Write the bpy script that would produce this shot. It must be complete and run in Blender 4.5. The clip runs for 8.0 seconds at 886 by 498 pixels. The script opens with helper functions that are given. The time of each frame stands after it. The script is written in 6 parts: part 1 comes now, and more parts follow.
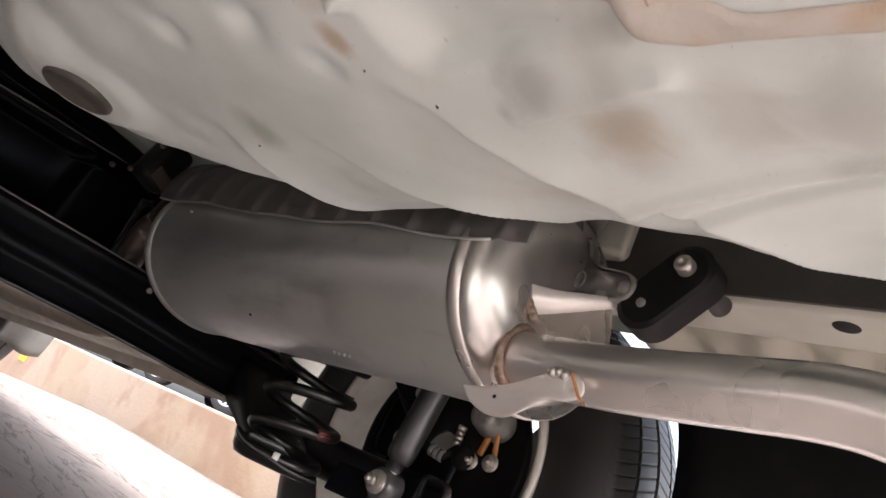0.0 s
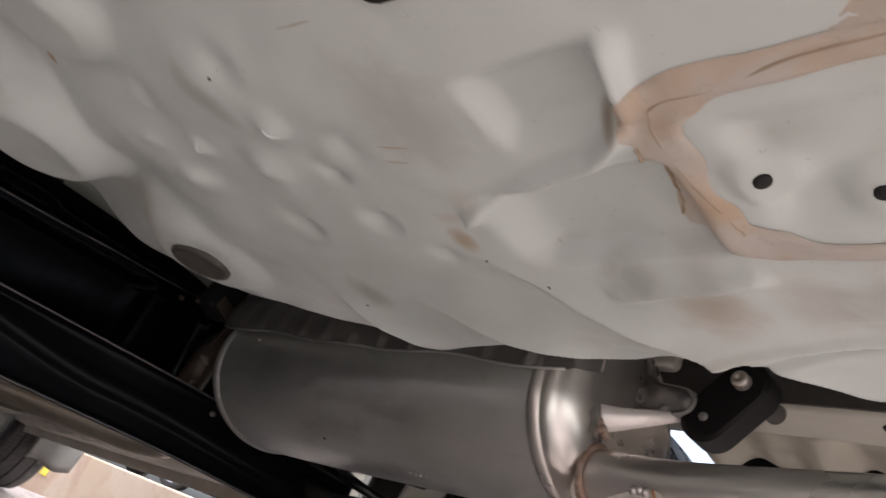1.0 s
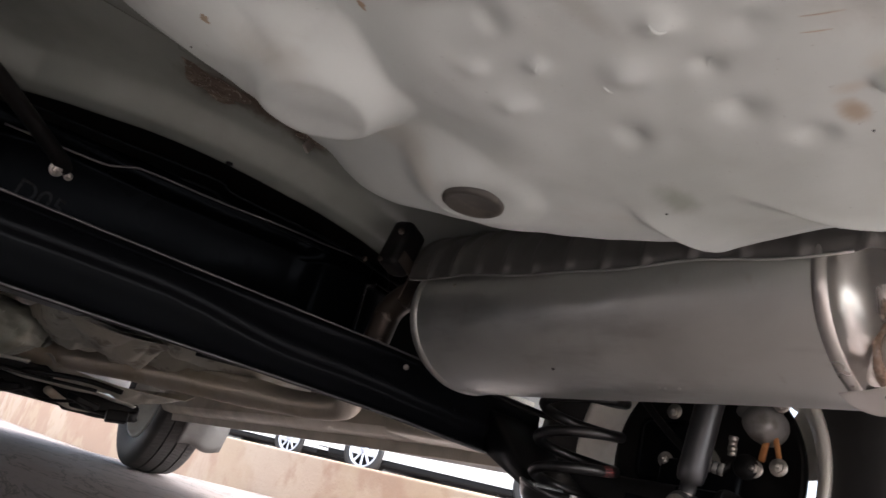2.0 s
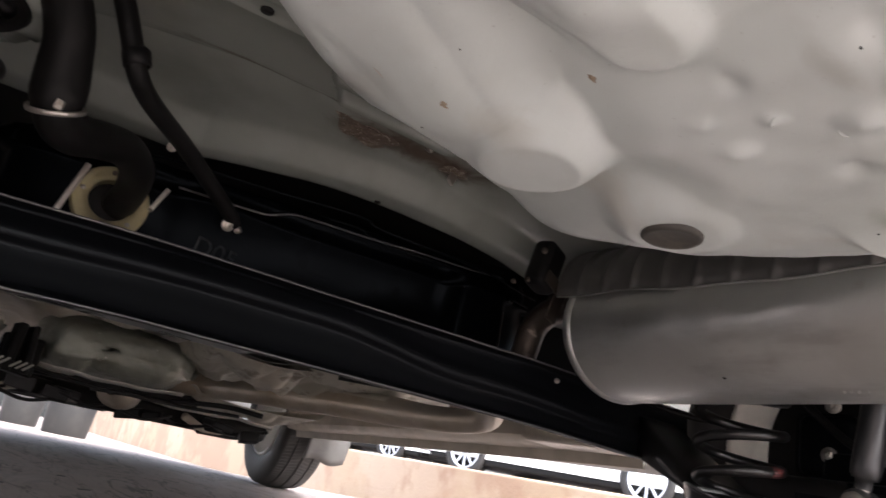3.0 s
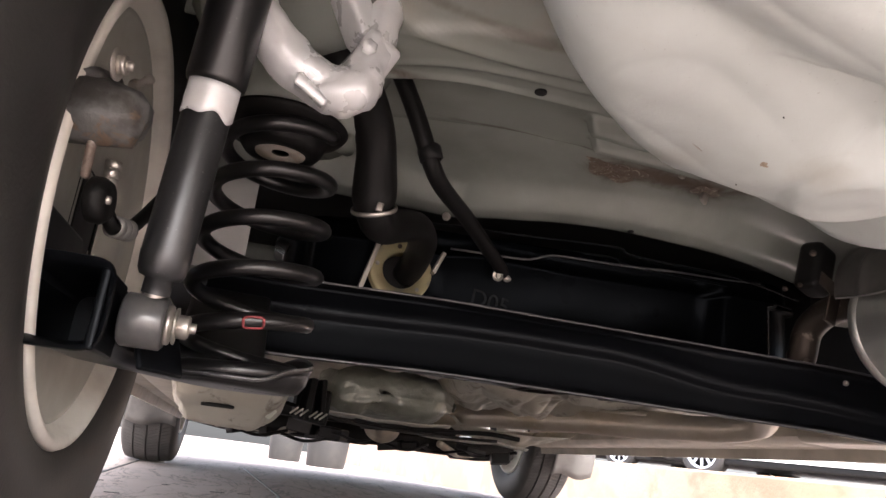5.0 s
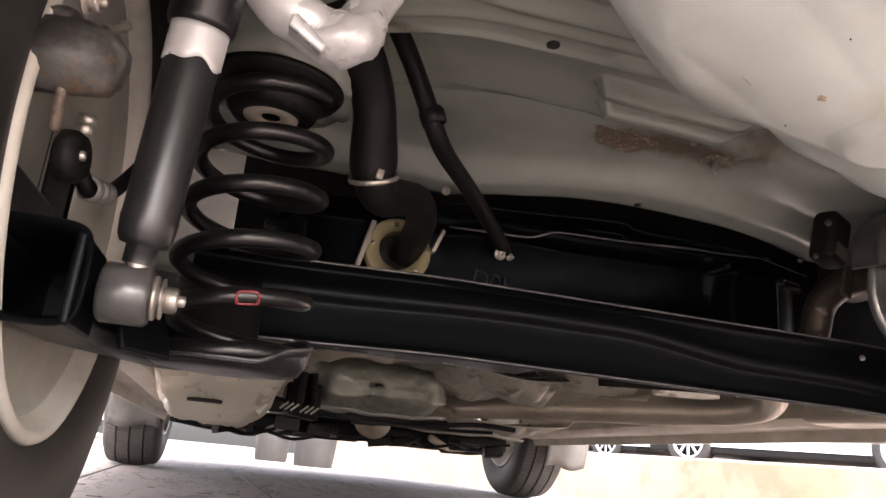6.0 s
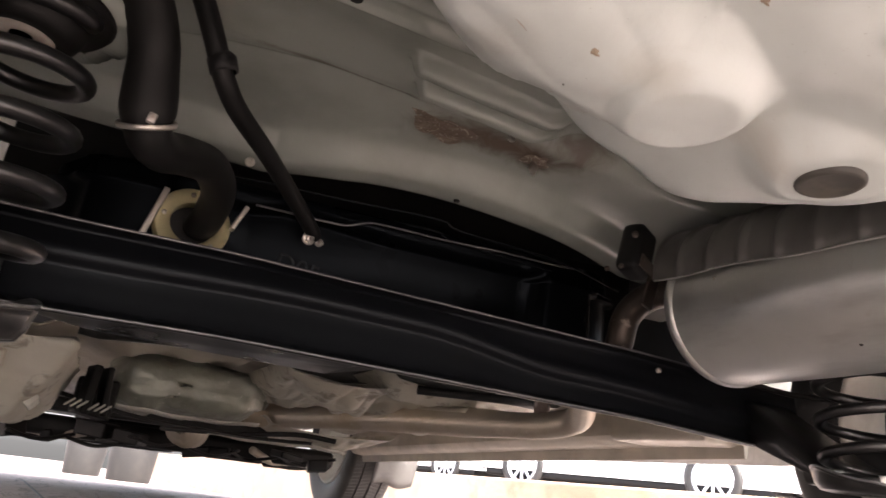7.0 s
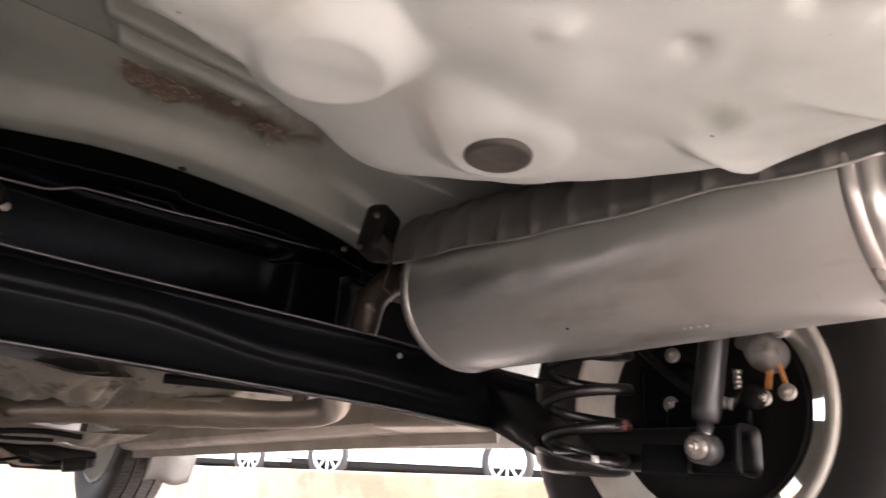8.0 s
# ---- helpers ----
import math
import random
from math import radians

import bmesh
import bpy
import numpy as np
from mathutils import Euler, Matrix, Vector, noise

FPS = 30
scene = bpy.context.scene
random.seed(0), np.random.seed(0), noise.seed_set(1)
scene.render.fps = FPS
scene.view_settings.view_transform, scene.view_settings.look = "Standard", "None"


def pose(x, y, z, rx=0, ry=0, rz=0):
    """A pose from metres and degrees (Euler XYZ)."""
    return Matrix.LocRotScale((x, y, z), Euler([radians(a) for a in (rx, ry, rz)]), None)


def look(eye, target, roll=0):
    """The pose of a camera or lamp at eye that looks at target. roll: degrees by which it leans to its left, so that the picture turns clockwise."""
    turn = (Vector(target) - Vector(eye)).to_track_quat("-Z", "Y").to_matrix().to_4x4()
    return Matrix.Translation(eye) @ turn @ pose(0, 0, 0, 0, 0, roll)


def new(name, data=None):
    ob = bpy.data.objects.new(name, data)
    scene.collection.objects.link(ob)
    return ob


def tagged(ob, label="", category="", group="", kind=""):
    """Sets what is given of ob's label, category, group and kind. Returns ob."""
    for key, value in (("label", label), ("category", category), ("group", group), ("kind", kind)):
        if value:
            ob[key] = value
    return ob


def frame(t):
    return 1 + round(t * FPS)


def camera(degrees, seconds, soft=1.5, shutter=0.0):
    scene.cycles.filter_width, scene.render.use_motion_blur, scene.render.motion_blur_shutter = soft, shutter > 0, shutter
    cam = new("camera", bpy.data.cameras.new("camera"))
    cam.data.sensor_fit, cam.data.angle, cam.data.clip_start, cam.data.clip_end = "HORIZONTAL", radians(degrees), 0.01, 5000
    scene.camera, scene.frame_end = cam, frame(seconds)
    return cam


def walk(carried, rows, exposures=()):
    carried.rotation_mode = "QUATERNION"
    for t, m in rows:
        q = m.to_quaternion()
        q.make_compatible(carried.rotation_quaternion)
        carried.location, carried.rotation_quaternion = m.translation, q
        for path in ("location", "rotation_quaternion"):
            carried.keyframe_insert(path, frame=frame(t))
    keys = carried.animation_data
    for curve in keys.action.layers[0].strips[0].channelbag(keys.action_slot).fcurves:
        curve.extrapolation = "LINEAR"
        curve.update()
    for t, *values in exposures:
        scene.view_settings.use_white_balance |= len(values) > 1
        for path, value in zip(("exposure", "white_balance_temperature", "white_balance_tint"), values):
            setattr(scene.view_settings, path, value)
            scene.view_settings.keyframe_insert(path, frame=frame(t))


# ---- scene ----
EXPOSURE = [(0.0, 2.6, 6250, 11), (0.5, 2.25, 6200, 10), (0.8, 2.1, 6150, 10), (1.2, 2.1, 6100, 10), (1.7, 2.2, 6050, 10), (3.0, 2.65, 6150, 11), (3.5, 2.85, 6200, 11), (4.5, 3.2, 6250, 12), (5.8, 3.35, 6600, 14), (7.0, 3.4, 6650, 14), (8.0, 3.35, 6500, 14)]
cam = camera(63.3, 8.0, shutter=0.3)
PATH = [
    (0, (-0.057, -0.654, 0.202), (1.2, 0.757, 0.856), 25.0),
    (0.5, (-0.092, -0.657, 0.201), (1.137, 0.769, 0.878), 25.6),
    (1, (-0.133, -0.658, 0.196), (0.988, 0.769, 1.039), 23.1),
    (1.5, (-0.177, -0.612, 0.164), (0.885, 0.925, 0.878), 17.4),
    (1.7, (-0.187, -0.579, 0.155), (0.906, 0.953, 0.831), 15.4),
    (2.8, (-0.289, -0.547, 0.145), (0.685, 1.087, 0.764), 12.1),
    (3, (-0.3, -0.542, 0.149), (0.611, 1.133, 0.754), 11.6),
    (3.5, (-0.344, -0.551, 0.151), (0.389, 1.215, 0.737), 9.9),
    (4, (-0.372, -0.562, 0.154), (0.2, 1.267, 0.726), 8.7),
    (4.5, (-0.39, -0.57, 0.155), (0.059, 1.299, 0.709), 8.1),
    (4.7, (-0.396, -0.572, 0.155), (0.021, 1.306, 0.702), 7.9),
    (5.8, (-0.41, -0.516, 0.147), (0.089, 1.345, 0.683), 4.9),
    (6, (-0.409, -0.51, 0.143), (0.07, 1.354, 0.686), 5.6),
    (6.5, (-0.355, -0.485, 0.134), (0.34, 1.288, 0.745), 6.9),
    (7, (-0.334, -0.479, 0.127), (0.49, 1.228, 0.766), 6.9),
    (7.5, (-0.292, -0.486, 0.131), (0.733, 1.103, 0.783), 7.3),
    (8, (-0.23, -0.493, 0.139), (1.003, 0.938, 0.797), 4.2),
]
walk(cam, [(t, look(eye, target, roll)) for t, eye, target, roll in PATH], EXPOSURE)

# ---- light ----
world = bpy.data.worlds.new("world")
scene.world = world
world.use_nodes = True
wn = world.node_tree
sky = wn.nodes.new("ShaderNodeTexSky")
sky.sky_type = "NISHITA"
sky.sun_disc = False
sky.sun_elevation = radians(45)
sky.sun_rotation = radians(173)
sky.air_density, sky.dust_density, sky.ozone_density = 0.8, 5.0, 0.5
haze = wn.nodes.new("ShaderNodeHueSaturation")
haze.inputs["Saturation"].default_value = 0.45
wn.links.new(sky.outputs["Color"], haze.inputs["Color"])
wn.links.new(haze.outputs["Color"], wn.nodes["Background"].inputs["Color"])
wn.nodes["Background"].inputs["Strength"].default_value = 0.15
sun = new("sun", bpy.data.lights.new("sun", "SUN"))
sun.data.energy, sun.data.angle, sun.data.color = 0.75, radians(60.0), (1.0, 0.935, 0.90)
sun.matrix_world = look((1.2, -10.0, 10.1), (0, 0, 0))

# ---- materials ----


class Mat:
    """A small node-graph builder for one principled material."""

    def __init__(self, name, colour, rough=0.5, metal=0.0):
        self.m = bpy.data.materials.new(name)
        self.m.use_nodes = True
        self.t = self.m.node_tree
        self.b = self.t.nodes["Principled BSDF"]
        self.b.inputs["Base Color"].default_value = (*colour, 1)
        self.b.inputs["Roughness"].default_value = rough
        self.b.inputs["Metallic"].default_value = metal
        self.colour = None
        self.base = colour
        self.co = self.t.nodes.new("ShaderNodeTexCoord").outputs["Object"]
        self.height = None

    def noise(self, scale, detail=4.0, rough=0.55, stretch=None, distort=0.0):
        n = self.t.nodes.new("ShaderNodeTexNoise")
        n.inputs["Scale"].default_value = scale
        n.inputs["Detail"].default_value = detail
        n.inputs["Roughness"].default_value = rough
        n.inputs["Distortion"].default_value = distort
        co = self.co
        if stretch:
            mp = self.t.nodes.new("ShaderNodeMapping")
            mp.inputs["Scale"].default_value = stretch
            self.t.links.new(co, mp.inputs["Vector"])
            co = mp.outputs["Vector"]
        self.t.links.new(co, n.inputs["Vector"])
        return n.outputs["Fac"]

    def ramp(self, fac, lo, hi, a=0.0, b=1.0):
        n = self.t.nodes.new("ShaderNodeMapRange")
        n.interpolation_type = "SMOOTHSTEP"
        for k, v in (("From Min", lo), ("From Max", hi), ("To Min", a), ("To Max", b)):
            n.inputs[k].default_value = v
        self.t.links.new(fac, n.inputs["Value"])
        return n.outputs["Result"]

    def tint(self, fac, colour):
        n = self.t.nodes.new("ShaderNodeMix")
        n.data_type = "RGBA"
        self.t.links.new(fac, n.inputs["Factor"])
        if self.colour is None:
            n.inputs["A"].default_value = (*self.base, 1)
        else:
            self.t.links.new(self.colour, n.inputs["A"])
        n.inputs["B"].default_value = (*colour, 1)
        self.colour = n.outputs["Result"]
        self.t.links.new(self.colour, self.b.inputs["Base Color"])
        return self

    def spot(self, at, size, wobble=0.5, scale=40, edge=0.6):
        """A soft-edged blotch of its own shape round a place."""
        mp = self.t.nodes.new("ShaderNodeMapping")
        mp.vector_type = "TEXTURE"
        mp.inputs["Location"].default_value = at
        mp.inputs["Scale"].default_value = size
        self.t.links.new(self.co, mp.inputs["Vector"])
        ln = self.t.nodes.new("ShaderNodeVectorMath")
        ln.operation = "LENGTH"
        self.t.links.new(mp.outputs["Vector"], ln.inputs[0])
        ad = self.t.nodes.new("ShaderNodeMath")
        ad.operation = "MULTIPLY_ADD"
        self.t.links.new(self.noise(scale, 4, 0.6, distort=0.8), ad.inputs[0])
        ad.inputs[1].default_value = wobble * 2
        self.t.links.new(ln.outputs["Value"], ad.inputs[2])
        return self.ramp(ad.outputs["Value"], 1 + wobble, 1 + wobble - edge, 0.0, 1.0)

    def times(self, fac, k):
        n = self.t.nodes.new("ShaderNodeMath")
        n.operation = "MULTIPLY"
        self.t.links.new(fac, n.inputs[0])
        if isinstance(k, float):
            n.inputs[1].default_value = k
        else:
            self.t.links.new(k, n.inputs[1])
        return n.outputs["Value"]

    def gloss(self, fac, lo, hi):
        self.t.links.new(self.ramp(fac, 0.3, 0.7, lo, hi), self.b.inputs["Roughness"])
        return self

    def bump(self, fac, dist=0.001, strength=0.5):
        n = self.t.nodes.new("ShaderNodeBump")
        n.inputs["Strength"].default_value = strength
        n.inputs["Distance"].default_value = dist
        self.t.links.new(fac, n.inputs["Height"])
        if self.height is not None:
            self.t.links.new(self.height, n.inputs["Normal"])
        self.height = n.outputs["Normal"]
        self.t.links.new(self.height, self.b.inputs["Normal"])
        return self

    def set(self, **kw):
        for k, v in kw.items():
            self.b.inputs[k.replace("_", " ")].default_value = v
        return self


def paint(name, colour, dirt, rough=(0.32, 0.55), brown=0.5, stains=()):
    k = Mat(name, colour, 0.4)
    k.tint(k.ramp(k.noise(9, 5), 0.42, 0.75, 0, 0.45), dirt)
    k.tint(k.ramp(k.noise(5.5, 6, 0.6, distort=0.6), 0.58, 0.8, 0, brown), (0.34, 0.22, 0.12))
    k.tint(k.ramp(k.noise(3.2, 4, 0.6, distort=0.3), 0.5, 0.72, 0, 0.35), (dirt[0] * 0.8, dirt[1] * 0.83, dirt[2] * 0.78))
    k.tint(k.ramp(k.noise(420, 3), 0.68, 0.76, 0, 0.3), (0.14, 0.13, 0.11))
    for at, size, colour2, amount in stains:
        k.tint(k.times(k.spot(at, size, edge=0.9), amount), colour2)
    k.gloss(k.noise(30, 4), *rough)
    k.bump(k.noise(260, 4), 0.0006, 0.25)
    k.bump(k.noise(12, 3), 0.004, 0.15)
    return k.m


M = {}
M["pan"] = paint("underbody_paint", (0.535, 0.58, 0.565), (0.40, 0.435, 0.41), (0.28, 0.5), 0.3, [
    ((0.1, -0.534, 0.335), (0.030, 0.022, 0.1), (0.33, 0.27, 0.2), 0.7), ((0.04, -0.449, 0.345), (0.012, 0.007, 0.1), (0.34, 0.25, 0.16), 0.8),
    ((-0.007, -0.545, 0.345), (0.007, 0.005, 0.1), (0.2, 0.14, 0.08), 0.8), ((0.072, -0.512, 0.335), (0.02, 0.016, 0.1), (0.27, 0.28, 0.27), 0.6),
    ((0.014, -0.470, 0.345), (0.012, 0.010, 0.1), (0.41, 0.36, 0.285), 0.3), ((0.024, -0.455, 0.345), (0.006, 0.010, 0.1), (0.44, 0.37, 0.29), 0.4), ((0.081, -0.344, 0.33), (0.022, 0.014, 0.1), (0.2, 0.22, 0.17), 0.6),
    ((0.096, -0.571, 0.335), (0.04, 0.02, 0.1), (0.36, 0.35, 0.31), 0.5), ((-0.066, -0.397, 0.335), (0.03, 0.01, 0.1), (0.3, 0.31, 0.28), 0.5),
    ((0.10, -0.60, 0.34), (0.05, 0.03, 0.1), (0.33, 0.335, 0.31), 0.7), ((0.07, -0.54, 0.34), (0.03, 0.012, 0.1), (0.36, 0.365, 0.345), 0.6), ((0.15, -0.50, 0.35), (0.03, 0.05, 0.1), (0.36, 0.345, 0.3), 0.5), ((-0.03, -0.48, 0.335), (0.04, 0.03, 0.1), (0.34, 0.345, 0.32), 0.6), ((-0.12, -0.25, 0.34), (0.03, 0.02, 0.1), (0.33, 0.31, 0.25), 0.4), ((-0.19, -0.2, 0.38), (0.03, 0.05, 0.1), (0.33, 0.32, 0.28), 0.5)])
M["floor"] = paint("floor_paint", (0.31, 0.332, 0.305), (0.19, 0.202, 0.182), (0.26, 0.26), 0.35, [
    ((0.02, 0.125, 0.48), (0.13, 0.034, 0.1), (0.11, 0.078, 0.056), 0.9), ((-0.054, 0.138, 0.48), (0.05, 0.030, 0.1), (0.075, 0.05, 0.036), 0.9), ((0.06, 0.132, 0.48), (0.04, 0.026, 0.1), (0.075, 0.05, 0.036), 0.85),
    ((0.10, 0.10, 0.49), (0.06, 0.03, 0.1), (0.12, 0.095, 0.075), 0.8), ((-0.16, -0.033, 0.465), (0.34, 0.0085, 0.1), (0.085, 0.05, 0.035), 0.9), ((-0.17, 0.104, 0.482), (0.12, 0.006, 0.1), (0.12, 0.09, 0.07), 0.7), ((-0.16, -0.115, 0.46), (0.34, 0.006, 0.1), (0.12, 0.09, 0.07), 0.6)])
M["floor"].node_tree.nodes["Principled BSDF"].inputs["Specular IOR Level"].default_value = 0.7
M["front"] = paint("dusty_paint", (0.50, 0.455, 0.375), (0.17, 0.15, 0.115), (0.35, 0.5), 0.6)
M["rail"] = paint("rail_paint", (0.46, 0.45, 0.4), (0.3, 0.28, 0.24), (0.35, 0.55), 0.4)
M["flange"] = paint("flange_paint", (0.36, 0.345, 0.29), (0.17, 0.155, 0.12), (0.4, 0.55), 0.5)
M["body"] = paint("body_paint", (0.75, 0.75, 0.73), (0.7, 0.7, 0.67), (0.2, 0.3), 0.0)

k = Mat("black_enamel", (0.0036, 0.0041, 0.0052), 0.32)
k.tint(k.ramp(k.noise(40, 5), 0.6, 0.8, 0, 0.4), (0.009, 0.0085, 0.008))
k.gloss(k.noise(22, 3), 0.32, 0.36).set(Specular_IOR_Level=0.135, Specular_Tint=(0.84, 0.92, 1.0, 1.0))
M["black"] = k.m
k = Mat("dusty_damper_paint", (0.0055, 0.0055, 0.006), 0.3)
k.tint(k.ramp(k.noise(26, 5), 0.5, 0.78, 0, 0.5), (0.014, 0.0138, 0.0135)).tint(k.ramp(k.noise(420, 3), 0.66, 0.74, 0, 0.5), (0.05, 0.048, 0.045))
k.gloss(k.noise(60, 3), 0.29, 0.33).set(Specular_IOR_Level=0.7)
M["damper"] = k.m
k = Mat("satin_damper_tube", (0.085, 0.087, 0.092), 0.22, 0.8)
k.tint(k.ramp(k.noise(26, 5), 0.5, 0.78, 0, 0.5), (0.12, 0.118, 0.115)).tint(k.ramp(k.noise(420, 3), 0.66, 0.74, 0, 0.5), (0.2, 0.195, 0.19))
k.gloss(k.noise(60, 3), 0.32, 0.36)
M["satin"] = k.m
k = Mat("black_tank_paint", (0.0016, 0.0019, 0.0024), 0.3)
k.tint(k.ramp(k.noise(14, 5), 0.58, 0.8, 0, 0.5), (0.0035, 0.004, 0.0046))
k.gloss(k.noise(10, 3), 0.26, 0.34).set(Specular_IOR_Level=0.055, Specular_Tint=(0.72, 0.86, 1.0, 1.0))
M["tank"] = k.m
k = Mat("rubber", (0.005, 0.0049, 0.0049), 0.55)
k.tint(k.ramp(k.noise(60, 4), 0.5, 0.75, 0, 0.5), (0.0105, 0.01, 0.0096)).bump(k.noise(500, 3), 0.0004, 0.3)
k.set(Specular_IOR_Level=0.25)
M["rubber"] = k.m
k = Mat("dusty_tyre_rubber", (0.045, 0.043, 0.041), 0.6)
k.tint(k.ramp(k.noise(18, 5), 0.45, 0.75, 0, 0.6), (0.07, 0.065, 0.06)).bump(k.noise(300, 3), 0.0006, 0.3)
M["dustytyre"] = k.m
# darker than the front tyres: the rear wheels' shade is put into this colour
k = Mat("tyre_rubber", (0.02, 0.0195, 0.019), 0.5)
k.tint(k.ramp(k.noise(18, 5), 0.45, 0.75, 0, 0.6), (0.034, 0.032, 0.03)).bump(k.noise(300, 3), 0.0006, 0.3)
M["tyre"] = k.m
k = Mat("muffler_steel", (0.76, 0.775, 0.75), 0.36, 0.9)
k.tint(k.ramp(k.noise(7, 6, distort=0.4), 0.45, 0.75, 0, 0.5), (0.56, 0.555, 0.53))
k.tint(k.ramp(k.noise(55, 5), 0.62, 0.8, 0, 0.5), (0.62, 0.6, 0.56))
k.tint(k.ramp(k.noise(18, 5, 0.6, (1, 0.25, 1)), 0.56, 0.72, 0, 0.4), (0.4, 0.39, 0.37))
k.gloss(k.noise(14, 5), 0.30, 0.46).bump(k.noise(45, 3), 0.0012, 0.2)
M["steel"] = k.m
k = Mat("bright_steel", (0.66, 0.645, 0.625), 0.26, 0.9)
k.tint(k.ramp(k.noise(14, 3, 0.4), 0.3, 0.85, 0, 0.6), (0.46, 0.42, 0.385)).tint(k.ramp(k.noise(26, 2, 0.4), 0.35, 0.9, 0, 0.45), (0.3, 0.265, 0.24))
k.gloss(k.noise(30, 2, 0.5), 0.27, 0.3).bump(k.noise(24, 2), 0.003, 0.12)
M["bright"] = k.m
k = Mat("dull_tab_steel", (0.84, 0.80, 0.77), 0.42, 0.5)
k.tint(k.ramp(k.noise(16, 3, 0.4), 0.45, 0.8, 0, 0.5), (0.6, 0.55, 0.51)).tint(k.ramp(k.noise(60, 4), 0.62, 0.76, 0, 0.5), (0.42, 0.34, 0.28)).gloss(k.noise(30, 3), 0.34, 0.5)
M["tabsteel"] = k.m
k = Mat("pipe_steel", (0.80, 0.77, 0.745), 0.24, 0.95)
k.tint(k.ramp(k.noise(9, 2, 0.4, (1, 0.5, 1)), 0.3, 0.75, 0, 0.4), (0.56, 0.53, 0.5)).tint(k.ramp(k.noise(20, 3, 0.5, (1, 0.4, 1)), 0.35, 0.9, 0, 0.4), (0.46, 0.42, 0.39))
k.gloss(k.noise(24, 2), 0.27, 0.285)
M["pipe"] = k.m
k = Mat("scaled_pipe", (0.5, 0.45, 0.37), 0.42, 0.6)
k.tint(k.ramp(k.noise(7, 5), 0.45, 0.7, 0, 0.7), (0.36, 0.285, 0.185))
k.tint(k.ramp(k.noise(20, 4), 0.6, 0.75, 0, 0.7), (0.66, 0.6, 0.5))
M["oldpipe"] = k.m
k = Mat("sooty_pipe", (0.08, 0.066, 0.055), 0.5, 0.6)
k.tint(k.ramp(k.noise(16, 4), 0.42, 0.72, 0, 0.8), (0.06, 0.045, 0.036)).tint(k.ramp(k.noise(60, 4), 0.6, 0.72, 0, 0.7), (0.3, 0.26, 0.22)).gloss(k.noise(30, 4), 0.35, 0.55)
M["darkpipe"] = k.m
k = Mat("weld_bead", (0.27, 0.19, 0.145), 0.45, 0.6)
k.tint(k.ramp(k.noise(120, 4), 0.45, 0.7, 0, 0.8), (0.46, 0.38, 0.33)).bump(k.noise(200, 3), 0.002, 0.6)
M["weld"] = k.m
k = Mat("rust", (0.4, 0.16, 0.05), 0.75)
k.tint(k.ramp(k.noise(90, 4), 0.4, 0.7, 0, 0.8), (0.55, 0.27, 0.1))
M["rust"] = k.m
k = Mat("dark_rust", (0.16, 0.12, 0.1), 0.55)
k.tint(k.ramp(k.noise(70, 5), 0.5, 0.66, 0, 0.9), (0.42, 0.39, 0.35)).bump(k.noise(110, 4), 0.004, 0.8)
M["darkrust"] = k.m
k = Mat("heat_shield", (0.17, 0.167, 0.16), 0.5, 0.6)
k.tint(k.ramp(k.noise(20, 5), 0.45, 0.75, 0, 0.6), (0.11, 0.107, 0.102))
M["shield"] = k.m
k = Mat("silver_paint", (0.82, 0.84, 0.85), 0.32, 0.3)
k.tint(k.ramp(k.noise(45, 5), 0.45, 0.85, 0, 0.3), (0.6, 0.58, 0.55))
k.gloss(k.noise(40, 4), 0.22, 0.42).bump(k.noise(60, 3), 0.002, 0.3)
M["silver"] = k.m
k = Mat("zinc", (0.56, 0.53, 0.49), 0.4, 0.85)
k.tint(k.ramp(k.noise(150, 4), 0.55, 0.75, 0, 0.6), (0.35, 0.27, 0.2))
M["zinc"] = k.m
k = Mat("yellow_zinc", (0.62, 0.55, 0.33), 0.36, 0.65)
k.tint(k.ramp(k.noise(60, 5), 0.5, 0.7, 0, 0.6), (0.4, 0.38, 0.3))
M["gold"] = k.m
k = Mat("sealant", (0.45, 0.385, 0.31), 0.65)
k.tint(k.ramp(k.noise(26, 5, 0.6, distort=0.6), 0.44, 0.6, 0, 0.85), (0.44, 0.42, 0.385)).tint(k.ramp(k.noise(40, 4, distort=1.0), 0.46, 0.68, 0, 0.6), (0.42, 0.30, 0.19)).tint(k.ramp(k.noise(15, 5, distort=0.8), 0.52, 0.66, 0, 0.6), (0.33, 0.29, 0.24)).bump(k.noise(160, 4), 0.002, 0.5)
M["seal"] = k.m
k = Mat("sealant_lap", (0.32, 0.255, 0.185), 0.75)
k.tint(k.ramp(k.noise(80, 4), 0.45, 0.7, 0, 0.7), (0.4, 0.31, 0.22))
M["lap"] = k.m
k = Mat("brushed_sealer", (0.12, 0.088, 0.066), 0.6)
k.tint(k.ramp(k.noise(34, 6, 0.6, distort=2.2), 0.5, 0.66, 0, 0.85), (0.2, 0.165, 0.13)).tint(k.ramp(k.noise(55, 3, 0.5, distort=3.5), 0.58, 0.66, 0, 0.8), (0.36, 0.32, 0.27))
k.bump(k.noise(55, 3, 0.5, distort=3.5), 0.003, 0.6)
M["smudge"] = k.m
# paler than the black parts: paints the glint on rolled lips; also the damper eye
k = Mat("lip_and_eye_grey", (0.11, 0.11, 0.113), 0.3, 0.5)
k.tint(k.ramp(k.noise(30, 4), 0.4, 0.7, 0, 0.8), (0.19, 0.187, 0.183))
M["lipgrey"] = k.m
k = Mat("rough_dark_grey", (0.045, 0.043, 0.041), 0.6)
